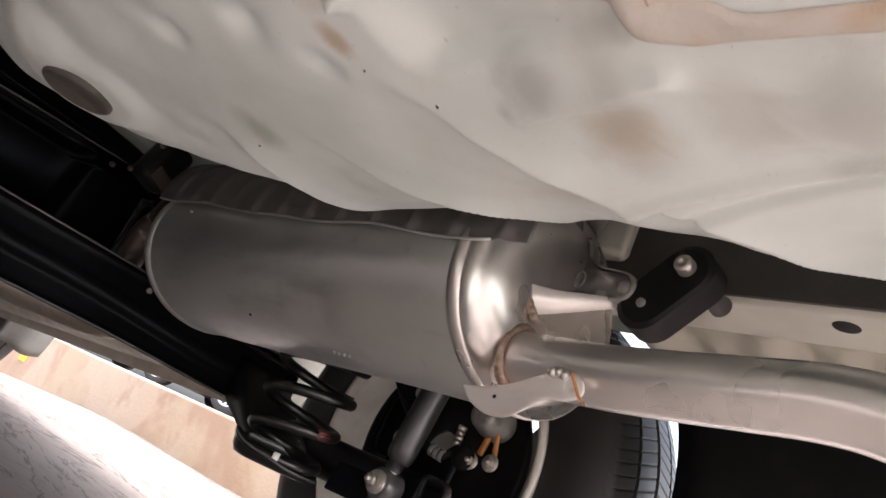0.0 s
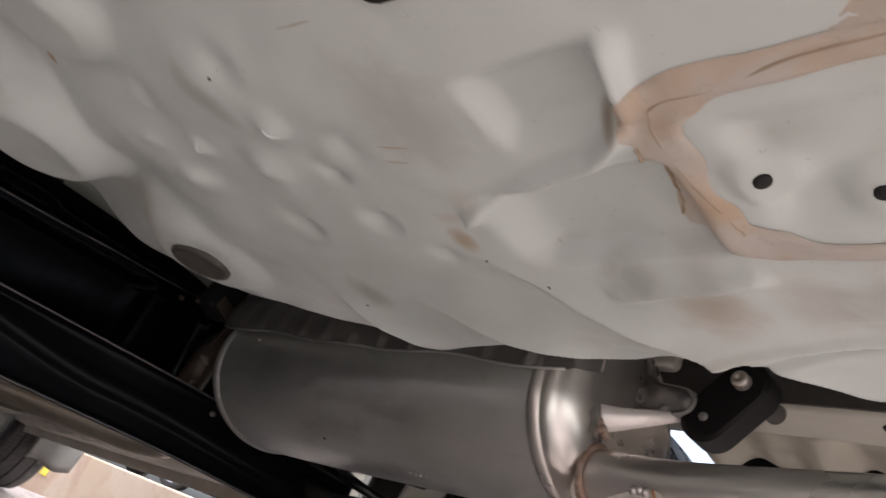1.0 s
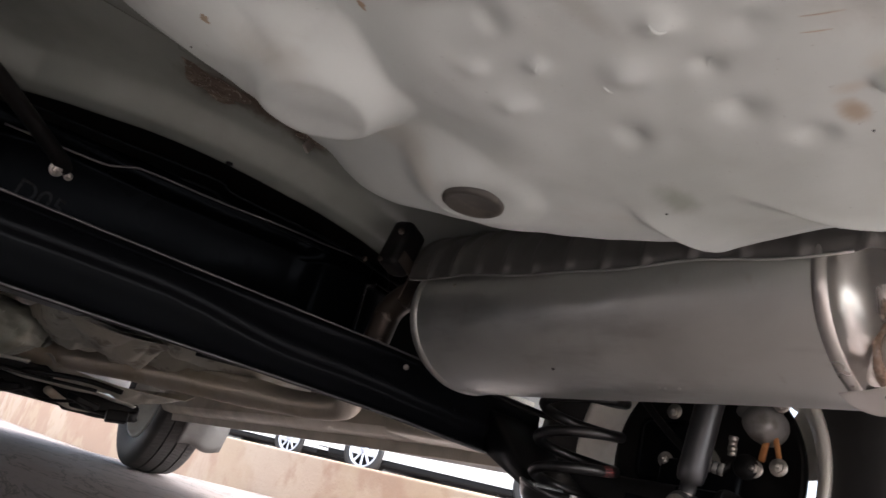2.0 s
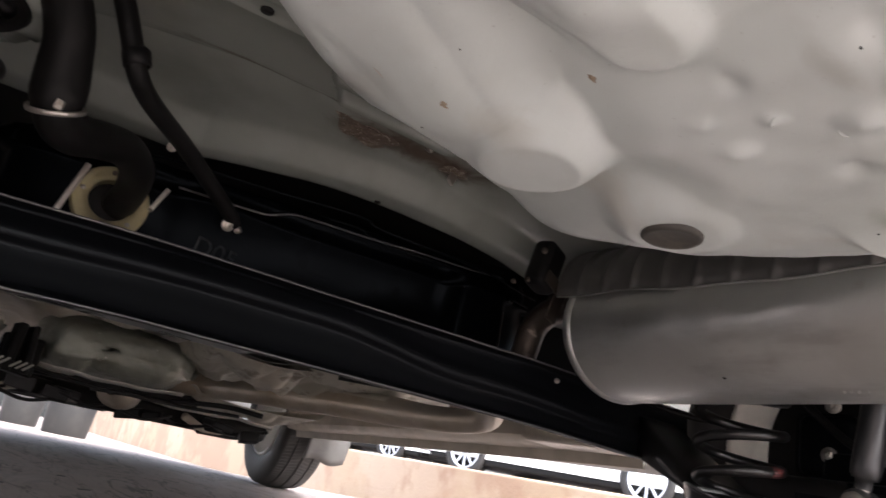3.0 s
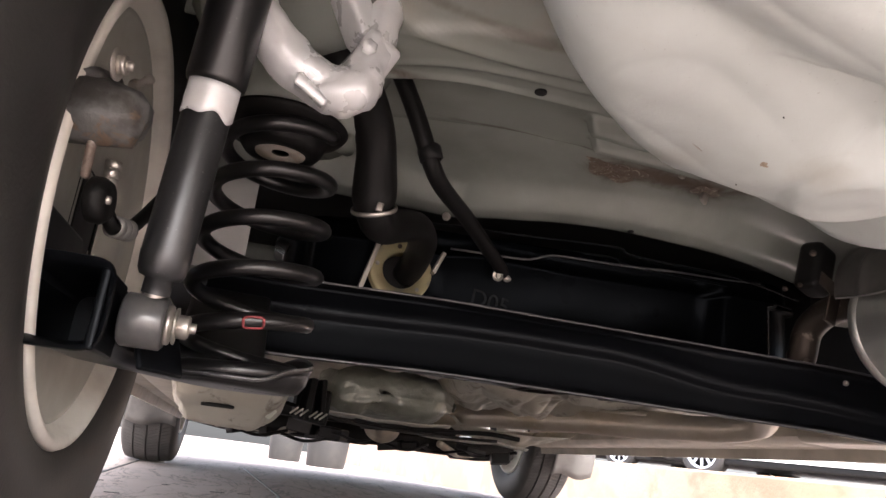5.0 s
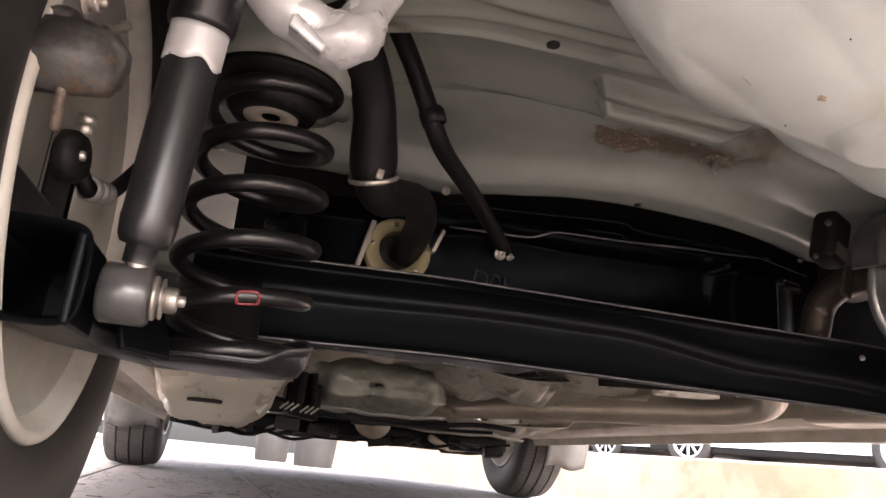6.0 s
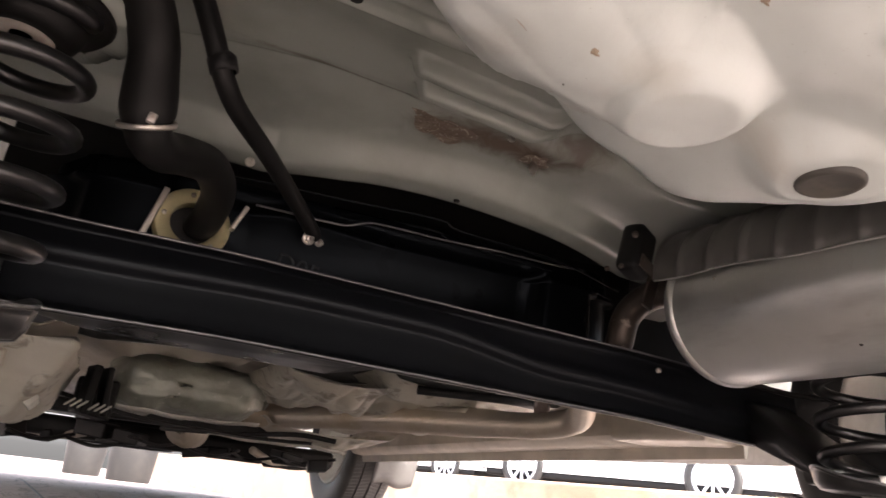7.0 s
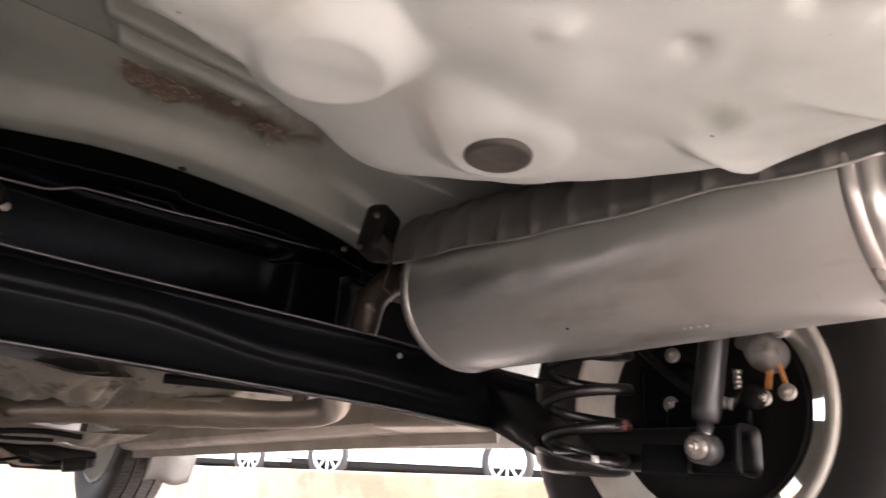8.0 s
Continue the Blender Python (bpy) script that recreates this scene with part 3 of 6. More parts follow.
RIDGE = [(-0.034, -0.560), (-0.012, -0.553), (-0.001, -0.545), (0.006, -0.533), (0.012, -0.500), (0.020, -0.476), (0.025, -0.466)]
RIDGE_LOW = [(0.077, -0.556), (0.081, -0.530), (0.083, -0.503)]


PAD = (-0.0855, -0.2315)
LOBES = [((-0.112, -0.224), (-0.23, -0.266), 0.3300, 0.346, 0.022, 0.050, 0.018, 0.045), ((-0.119, -0.348), (-0.27, -0.372), 0.3320, 0.347, 0.013, 0.034, 0.014, 0.020)]


def near(x, y, p, q):
    """Distance from a point to a stretch of line."""
    ax, ay = q[0] - p[0], q[1] - p[1]
    t = min(1.0, max(0.0, ((x - p[0]) * ax + (y - p[1]) * ay) / (ax * ax + ay * ay)))
    return math.hypot(x - p[0] - t * ax, y - p[1] - t * ay)


def pocket(x, y, x0, x1, y0, y1, s, ramp=0.0):
    return smooth01((x - x0) / s) * smooth01((x1 - x) / s) * smooth01((y - y0) / s) * smooth01((y1 - y) / (ramp or s))


def soft_min(a, b, k=0.0028):
    """The lower of two heights, blended where they meet."""
    h = max(k * 2 - abs(a - b), 0.0) / (k * 2)
    return min(a, b) - h * h * k * 0.5


def well_z(x, y):
    dx, dy = x - WELL[0], y - WELL[1]
    if dx > 0:
        dx *= 1.5 - 0.35 * smooth01((-0.45 - y) / 0.09)
    if dy < 0:
        dy *= 0.22
    r = math.hypot(dx, dy)
    z = 0.330
    if r > 0.10:
        z += 1.3 * (r - 0.10) ** 2
    if r > 0.25:
        z += 14 * (r - 0.25) ** 2
    # front corner cut away for the muffler
    s = (x - 0.080) * 0.75 + (y + 0.178) * 0.66
    if s > -0.03:
        z += 9 * (s + 0.03) ** 2 + 0.7 * max(s, 0)
    # pressed lobes that run out to the wall, the first ending in a round flat pad, and the drain boss
    z += 0.012 * smooth01((-0.065 - x) / 0.05) + 0.014 * smooth01((y + 0.315) / 0.07) * smooth01((-0.03 - x) / 0.05 + 1) * (1 - smooth01((-0.10 - x) / 0.05))
    for p, q, zp, zq, core0, edge0, rise, fan in LOBES:
        ax, ay = q[0] - p[0], q[1] - p[1]
        t = min(1.0, max(0.0, ((x - p[0]) * ax + (y - p[1]) * ay) / (ax * ax + ay * ay)))
        d = math.hypot(x - p[0] - t * ax, y - p[1] - t * ay)
        core, edge = core0 + 0.2 * fan * t, edge0 + fan * smooth01(t * 1.25)
        if d < edge + 0.05:
            crown = 0.004 * smooth01(t / 0.3) * max(0.0, 1 - (d / core) ** 2)
            z = soft_min(z, zp + (zq - zp) * smooth01((t - 0.17) / 0.83) + rise * smooth01((d - core) / (edge - core)) + 3 * max(d - edge, 0) - crown, 0.0025)
    d = math.hypot(x - PAD[0], y - PAD[1])
    if d < 0.09:
        z = soft_min(z, 0.3235 + 0.0190 * smooth01((d - 0.0275) / 0.025) + 0.9 * max(d - 0.049, 0), 0.0018)
    d = math.hypot(x - 0.03, y + 0.235)
    if d < 0.09:
        z = soft_min(z, 0.3252 + 0.045 * smooth01((d - 0.026) / 0.06) + 4 * max(d - 0.06, 0))
    # upright wall round the spare wheel
    w = math.hypot(x - 0.022, y + 0.4715) - 0.345
    if w > 0 and x < 0.10:
        z += (22 * w * w if w < 0.05 else 0.055 + 2.2 * (w - 0.05)) * smooth01((0.10 - x) / 0.06)
    # flutes down the muffler side
    for x0, yc, tilt, deep, long in ((0.060, -0.317, 0.0, 0.009, 0.028), (0.078, -0.370, -0.60, 0.010, 0.030), (0.046, -0.446, -0.68, 0.010, 0.030)):
        d = y - yc - tilt * (x - x0)
        z -= deep * smooth01((x - x0) / 0.07) * (math.exp(d / long) if d < 0 else math.exp(-(d / 0.007) ** 2))
    z += 0.004 * smooth01((x - 0.07) / 0.08)
    for px, py, q, h in DIMPLES:
        e = ((x - px) ** 2 + (y - py) ** 2) / (q * q)
        if e < 9:
            z += 0.85 * h * math.exp(-e * 1.4)
    # rear panel with its pockets and the ridge between them
    if y < -0.44:
        z += 0.010 * pocket(x, y, 0.009, 0.064, -0.556, -0.466, 0.009, 0.024)
        z += 0.008 * pocket(x, y, -0.040, -0.002, -0.557, -0.504, 0.010)
        z -= 0.004 * math.exp(-(((x - 0.052) / 0.008) ** 2 + ((y + 0.536) / 0.016) ** 2))
        z -= 0.0028 * math.exp(-(((x - 0.022) / 0.012) ** 2 + ((y + 0.488) / 0.010) ** 2))
        d = min(near(x, y, p, q) for p, q in zip(RIDGE, RIDGE[1:]))
        z -= 0.006 * math.exp(-(d / 0.0036) ** 2)
        d = min(near(x, y, p, q) for p, q in zip(RIDGE_LOW, RIDGE_LOW[1:]))
        z -= 0.004 * math.exp(-(d / 0.005) ** 2)
        z += 0.004 * pocket(x, y, -0.004, 0.056, -0.70, -0.570, 0.012)
    for hx, hy in ((0.0275, -0.577), (0.041, -0.604)):
        e = ((x - hx) ** 2 + (y - hy) ** 2) / 0.009 ** 2
        if e < 9:
            z += 0.0015 * math.exp(-e * 0.3) - 0.0034 * math.exp(-(e * 0.8) ** 2)
    z += 0.0025 * noise.noise(Vector((x * 16, y * 16, 5))) + 0.0010 * noise.noise(Vector((x * 45, y * 45, 8)))
    # folded edges towards the rear corner
    rear = smooth01((-0.485 - y) / 0.03)
    f1, f2 = x - 0.137 - 0.237 * (y + 0.551), x - 0.154 - 0.34 * (y + 0.5595)
    z += rear * (0.006 * smooth01(f1 / 0.005) - 0.0022 * math.exp(-(f1 / 0.004) ** 2) + 0.003 * math.exp(-(f2 / 0.004) ** 2))
    return min(z, 0.515)


def spare_well():
    def fn(u, v):
        x, y = -0.36 + 0.60 * u, -0.92 + 0.96 * v
        return Vector((x, y, well_z(x, y)))
    return part("spare_wheel_well", sheet(330, 480, fn), "pan", car, "pale grey pressed spare wheel well with dents and stains", solid=0.003)


well = spare_well()


def on_well(x, y, lift=0.001):
    return Vector((x, y, well_z(x, y) - lift))


plug = part("drain_plug", lathe([(0.0, 0.0), (0.0, 0.013), (-0.0008, 0.015), (-0.0012, 0.0175), (0.0, 0.0192), (0.005, 0.02)], (0.028, -0.235, 0.3222), (0.0, 0.0, 1), 32), "plug", well, "dark round drain plug")
for x, y, r in ((0.0275, -0.577, 0.0027), (0.041, -0.604, 0.0027), (-0.083, -0.514, 0.014)):
    slope = ((well_z(x + 0.004, y) - well_z(x - 0.004, y)) / 0.008, (well_z(x, y + 0.004) - well_z(x, y - 0.004)) / 0.008)
    drill("bolt_hole", on_well(x, y, 0.0007), r, well, (slope[0], slope[1], -1))

def ribbon(path, width, wave, seed, lift):
    """A brushed band that follows the panel."""
    q = random.Random(seed)
    mid = spline([(x, y, 0) for x, y in path], 14)
    ph = [q.uniform(0, 6.3) for _ in range(4)]
    verts = []
    for i, p in enumerate(mid):
        t = (mid[min(i + 1, len(mid) - 1)] - mid[max(i - 1, 0)]).normalized()
        n = Vector((-t.y, t.x, 0))
        lo = -width * (1 + wave * math.sin(i * 0.31 + ph[0]) + wave * math.sin(i * 0.83 + ph[1]))
        hi = width * (1 + wave * math.sin(i * 0.27 + ph[2]) + wave * math.sin(i * 0.71 + ph[3]))
        for k in range(7):
            f = k / 6
            o = p + n * (lo + (hi - lo) * f)
            verts.append(on_well(o.x, o.y, lift * (1 - (2 * f - 1) ** 4) + 0.0005))
    faces = [(i * 7 + k, i * 7 + k + 1, i * 7 + 8 + k, i * 7 + 7 + k) for i in range(len(mid) - 1) for k in range(6)]
    return verts, faces


OUTER = [(-0.019, -0.66), (-0.020, -0.60), (-0.021, -0.57), (-0.017, -0.552), (-0.005, -0.550), (0.012, -0.547), (0.035, -0.545), (0.048, -0.543), (0.057, -0.550), (0.065, -0.563), (0.068, -0.580), (0.071, -0.62), (0.07, -0.66)]
INNER = [(-0.010, -0.66), (-0.010, -0.61), (-0.0095, -0.588), (-0.007, -0.573), (0.000, -0.5665), (0.015, -0.564), (0.030, -0.5625), (0.042, -0.565), (0.050, -0.570), (0.057, -0.580), (0.061, -0.593), (0.062, -0.62), (0.062, -0.66)]


def brushed_band(one, two, lift, seed):
    """A brushed strip between two lines on the panel, thin at its uneven edges."""
    q = random.Random(seed)
    pa, pb = [spline([(x, y, 0) for x, y in line], 12) for line in (one, two)]
    ph = [q.uniform(0, 6.3) for _ in range(3)]
    verts, m = [], 11
    for i, (p, r) in enumerate(zip(pa, pb)):
        for k in range(m):
            f = k / (m - 1)
            e = 0.05 * (math.sin(0.2 * i + ph[0]) + 0.6 * math.sin(0.47 * i + ph[1])) * (1 - f) + 0.06 * math.sin(0.3 * i + ph[2]) * f
            o = p.lerp(r, f + e * (1 if k in (0, m - 1) else 0.7))
            verts.append(on_well(o.x, o.y, lift * (1 - (2 * f - 1) ** 6) * (0.75 + 0.25 * math.sin(5 * f + 0.2 * i)) + 0.0003))
    return verts, [(i * m + k, i * m + k + 1, i * m + m + 1 + k, i * m + m + k) for i in range(len(pa) - 1) for k in range(m - 1)]


bead = part("sealant_bead", brushed_band(OUTER, INNER, 0.0013, 4), "seal", well, "tan brushed sealant band")
LAP = [(-0.017, -0.66), (-0.0165, -0.604), (-0.013, -0.582), (-0.0115, -0.563), (0.0, -0.557), (0.025, -0.5575), (0.042, -0.561), (0.051, -0.563)]
part("lap_seam", ribbon(LAP, 0.0004, 0.5, 12, 0.0010), "lap", bead, "dark lap seam")
part("torn_edge", ribbon([(0.004, -0.5488), (0.014, -0.5470), (0.026, -0.5462), (0.038, -0.5452), (0.046, -0.5428)], 0.0005, 0.45, 15, 0.0010), "lap", bead, "dark jagged sealant edge")
for x, y, a in ((-0.046, -0.356, 2.2), (-0.043, -0.415, 1.2), (-0.011, -0.416, 2.4), (-0.018, -0.372, 1.5)):
    part("crease", tube([on_well(x + 0.006 * math.cos(a + q) - 0.006 * math.cos(a), y + 0.006 * math.sin(a + q) - 0.006 * math.sin(a), -0.0002) for q in np.linspace(-0.7, 0.7, 9)], [0.0003 + 0.0006 * math.sin(math.pi * k / 8) for k in range(9)], 8), "pan", well)
for sd, (x, y, rx, ry) in enumerate(((0.045, -0.62, 0.02, 0.008), (-0.02, -0.62, 0.009, 0.02), (-0.156, -0.247, 0.0035, 0.003), (-0.108, -0.302, 0.004, 0.0025))):
    smear("rust_spot", x, y, rx, ry, "seal" if sd < 2 else "lap", well, well_z, 20 + sd, 0.0006, 16)
rnd = random.Random(7)
for x, y in ((-0.151, -0.216), (0.076, -0.47), (-0.072, -0.411), (-0.11, -0.39), (0.055, -0.45), (-0.17, -0.28), (0.09, -0.33)):
    smear("tar_spot", x, y, rnd.uniform(0.0007, 0.0012), rnd.uniform(0.0006, 0.0010), "hole", well, well_z, int(1000 * (x + 1)), 0.0006, 10)
for x, y, a, l in ((-0.019, -0.463, 1.9, 0.014), (-0.012, -0.458, 1.9, 0.010), (-0.075, -0.47, 1.7, 0.016), (-0.19, -0.235, 0.3, 0.008), (-0.14, -0.19, 0.5, 0.006)):
    p = [on_well(x + math.cos(a) * l * (i / 5 - 0.5), y + math.sin(a) * l * (i / 5 - 0.5), 0.0001) for i in range(6)]
    part("scratch", tube(p, [0.0001, 0.0002, 0.0003, 0.0003, 0.0002, 0.0001], 6), "sealfilm", well)

# oval muffler along the right side, its shield and hangers
MUF = (0.322, 0.357)
MA, MB = 0.092, 0.078


def oval(rows, n=56, low=1.0):
    verts = [Vector((MUF[0] + s * MA * math.cos(2 * math.pi * k / n), y, MUF[1] + s * MB * math.sin(2 * math.pi * k / n) * (low if 2 * k > n else 1.0))) for y, s in rows for k in range(n)]
    faces = [(i * n + k, i * n + (k + 1) % n, (i + 1) * n + (k + 1) % n, (i + 1) * n + k) for i in range(len(rows) - 1) for k in range(n)]
    return verts, faces


def muffler_shell():
    v, f = oval([(0.100 - 0.448 * i / 60, 1.0) for i in range(61)])
    dents = [(0.231, 0.0, 0.37, 0.008, 0.0015), (0.25, -0.03, 0.32, 0.012, -0.002), (0.235, -0.14, 0.365, 0.02, -0.0022), (0.262, -0.2, 0.305, 0.014, -0.0015), (0.27, 0.01, 0.30, 0.010, -0.0018), (0.24, -0.07, 0.34, 0.015, -0.0018), (0.236, 0.045, 0.335, 0.012, -0.002)]
    for p in v:
        if p.z < MUF[1]:
            p.z += (MUF[1] - p.z) * 0.07 * smooth01((0.05 - p.y) / 0.38)
        for x, y, z, s, h in dents:
            d = (p - Vector((x, y, z))).length / s
            if d < 2:
                out = Vector((p.x - MUF[0], 0, p.z - MUF[1])).normalized()
                p += out * h * math.exp(-d * d)
    return part("muffler", (v, f), "steel", car, "dull grey oval steel muffler with small dents")


muffler = muffler_shell()
part("front_cap", oval([(0.095, 1.0), (0.097, 1.022), (0.101, 1.028), (0.105, 1.022), (0.106, 1.0), (0.100, 0.96), (0.096, 0.7), (0.096, 0.0)]), "steel", muffler)
part("end_cap", oval([(-0.342, 1.0), (-0.343, 1.02), (-0.347, 1.03), (-0.352, 1.02), (-0.353, 0.99), (-0.349, 0.95), (-0.358, 0.84), (-0.365, 0.62), (-0.363, 0.3), (-0.363, 0.0)], low=0.93), "bright", muffler, "bright pressed steel end cap with a rolled rim")
part("dirt_spot", lathe([(0.0, 0.0016), (0.0008, 0.0011), (0.001, 0)], (0.272, -0.09, 0.2922), (-0.4, 0, -0.9), 10), "hole", muffler)
part("rivet", lathe([(0.0, 0.002), (0.0012, 0.0015), (0.0016, 0)], (0.2305, 0.036, 0.37), (-1, 0, 0.15), 12), "zinc", muffler)
for i in range(4):
    part("stamp_mark", box((0.0004, 0.0030, 0.004), (0.2973, -0.19 - 0.0065 * i, 0.2856), (0, -25, 0), 0.0002), "steel", muffler)
PIPE = spline([(0.303, -0.352, 0.313), (0.302, -0.42, 0.313), (0.302, -0.474, 0.317), (0.302, -0.505, 0.320), (0.302, -0.545, 0.3235), (0.303, -0.575, 0.322), (0.305, -0.61, 0.313), (0.309, -0.65, 0.295), (0.313, -0.70, 0.282), (0.316, -0.76, 0.278)], 8)
part("tailpipe", tube(PIPE, 0.0193, 32), "pipe", muffler, "bare steel tailpipe with heat stains")


def weld_ring(o, ax, r, beads=44):
    """A rippled bead run round a pipe."""
    ax = Vector(ax).normalized()
    u = (Vector((0, 0, 1)) - ax * ax.z).normalized()
    w = ax.cross(u)
    verts, n, m = [], beads * 4, 8
    for k in range(n):
        a = 2 * math.pi * k / n
        q = 0.0025 + 0.0003 * abs(math.sin(a * beads / 2)) + 0.0006 * math.sin(3 * a)
        out = math.cos(a) * u + math.sin(a) * w
        for j in range(m):
            b = 2 * math.pi * j / m
            verts.append(Vector(o) + (r + q * math.cos(b)) * out + q * 1.2 * math.sin(b) * ax)
    faces = [(k * m + j, k * m + (j + 1) % m, ((k + 1) % n) * m + (j + 1) % m, ((k + 1) % n) * m + j) for k in range(n) for j in range(m)]
    return verts, faces


part("weld_ring", weld_ring((0.302, -0.364, 0.313), (0, -1, 0.02), 0.0205), "weld", muffler, "brown weld bead")


def strap(points, width, axis, thick=0.003):
    """A bent flat bar: points down its middle, width along axis."""
    ax = Vector(axis).normalized() / 2
    wide = width if isinstance(width, list) else [width] * len(points)
    verts, faces = [], []
    for p, w in zip(points, wide):
        verts += [Vector(p) - ax * w, Vector(p) + ax * w]
    faces = [(2 * i, 2 * i + 1, 2 * i + 3, 2 * i + 2) for i in range(len(points) - 1)]
    return verts, faces


TAB = [(-0.338, 0.2845), (-0.358, 0.2875), (-0.380, 0.2930), (-0.400, 0.3005), (-0.417, 0.3060), (-0.428, 0.3030), (-0.432, 0.2940), (-0.424, 0.2885), (-0.410, 0.2865), (-0.396, 0.2790), (-0.380, 0.2722), (-0.362, 0.2712), (-0.346, 0.2765)]


def outline_plate(edge, xf, thick, steps=4):
    """A plate with a smooth outline in the y-z plane, bowed along x, with rolled edges."""
    ring = [Vector((0, y, z)) for y, z in edge]
    loop = spline(ring + [ring[0]], steps)[:-1]
    mid = sum(loop, Vector()) / len(loop)
    n, verts = len(loop), []
    rows = ((0.0, 0.0), (0.0, 0.5), (0.0, 0.9), (0.2, 0.98), (0.5, 1.0), (0.8, 0.98), (1.0, 0.9), (1.0, 0.5), (1.0, 0.0))
    for d, s in rows:
        for p in loop:
            q = mid + (p - mid) * s
            verts.append(Vector((xf(q.y, q.z) + thick * d, q.y, q.z)))
    return verts, [(i * n + k, i * n + (k + 1) % n, i * n + n + (k + 1) % n, i * n + n + k) for i in range(len(rows) - 1) for k in range(n)]


tab = part("support_tab", outline_plate(TAB, lambda y, z: 0.2885 + 0.35 * max(0.0, 0.284 - z) - 0.0085 * smooth01((-0.355 - y) / 0.06), 0.0026), "tabsteel", muffler, "bent bright steel support tab")
part("tab_hole", lathe([(0.0, 0.0), (0.0, 0.0011), (0.0004, 0.0013)], (0.2858, -0.370, 0.2815), (-1, 0, 0), 12), "hole", tab)
part("tab_weld", join(*[to_bm(lathe([(-0.003, 0), (-0.0015, 0.0032), (0.001, 0.0036), (0.0028, 0.002), (0.003, 0)], (0.2795 + 0.0004 * i, -0.409 - 0.0040 * i, 0.3030 + 0.0008 * (i % 2)), (-1, 0.1 * i, 0.2), 12)) for i in range(3)]), "bright", tab, "lumpy weld on the tab")
part("rust_run", tube(spline([(0.2790, -0.4215, 0.3050), (0.2785, -0.4260, 0.2990), (0.2790, -0.4305, 0.2925), (0.2810, -0.4345, 0.2895)], 4), 0.0012, 8, flat=0.6), "rust", tab, "orange rust run")
bracket = part("hanger_bracket", strap(spline([(0.290, -0.358, 0.351), (0.305, -0.368, 0.358), (0.322, -0.382, 0.368), (0.336, -0.396, 0.3765)], 5), [0.022 - 0.001 * i for i in range(16)], (0.35, 0.25, -0.9)), "tabsteel", muffler, "bright steel hanger plate", solid=0.003)
part("weld_nub", join(*[to_bm(lathe([(-0.004, 0), (-0.002, 0.0042), (0.0008, 0.0046), (0.0022, 0.003), (0.0028, 0)], (0.289 + 0.002 * i, -0.3580 - 0.0022 * i, 0.356 - 0.0035 * i), (0.3, -1, 0.2 + 0.2 * i), 12)) for i in range(5)]), "weld", bracket, "lumpy pinkish weld")


def casting():
    """A thick pressed plate with a rounded nose and two bosses."""
    edge = [(-0.350, 0.376), (-0.352, 0.398), (-0.349, 0.421), (-0.360, 0.422), (-0.367, 0.408), (-0.378, 0.400), (-0.394, 0.398), (-0.405, 0.3955), (-0.4105, 0.389), (-0.409, 0.380), (-0.402, 0.375), (-0.384, 0.374)]
    ring = [Vector((0, y, z)) for y, z in edge]
    loop = spline(ring + [ring[0]], 3)[:-1]
    mid = sum(loop, Vector()) / len(loop)
    n = len(loop)
    verts = []
    for x, s in ((0.331, 0.80), (0.3275, 0.90), (0.3285, 0.97), (0.332, 1.0), (0.342, 1.0), (0.344, 0.95)):
        verts += [Vector((x, 0, 0)) + mid + (p - mid) * s for p in loop]
    faces = [(i * n + k, i * n + (k + 1) % n, i * n + n + (k + 1) % n, i * n + n + k) for i in range(5) for k in range(n)] + [tuple(range(n)), tuple(5 * n + k for k in range(n - 1, -1, -1))]
    return part("hanger_casting", (verts, faces), "cast", muffler, "brownish grey pressed hanger arm")


cast = casting()
for y, z, r in ((-0.402, 0.386, 0.005), (-0.386, 0.379, 0.004), (-0.362, 0.386, 0.003)):
    part("boss", lathe([(0.0, r * 1.2), (0.003, r), (0.0045, r * 0.6), (0.005, 0)], (0.332, y, z), (-1, -0.1, -0.1), 16), "cast", cast)
part("emboss", tube([(0.3285, -0.3665 + 0.0035 * math.cos(a), 0.3875 + 0.0058 * math.sin(a)) for a in np.linspace(0, 2 * math.pi, 25)], 0.0010, 8, caps=False), "cast", cast)
part("pin", tube([(0.336, -0.402, 0.384), (0.346, -0.408, 0.382), (0.352, -0.414, 0.382)], 0.006, 12), "cast", cast)
# dark tube added for the shade on the end cap's curved top
part("cap_shade_tube", tube(spline([(0.318, -0.335, 0.440), (0.322, -0.340, 0.415), (0.325, -0.342, 0.385)], 6), 0.017, 20), "shield", muffler, "dark tube that paints the shade on the end cap")


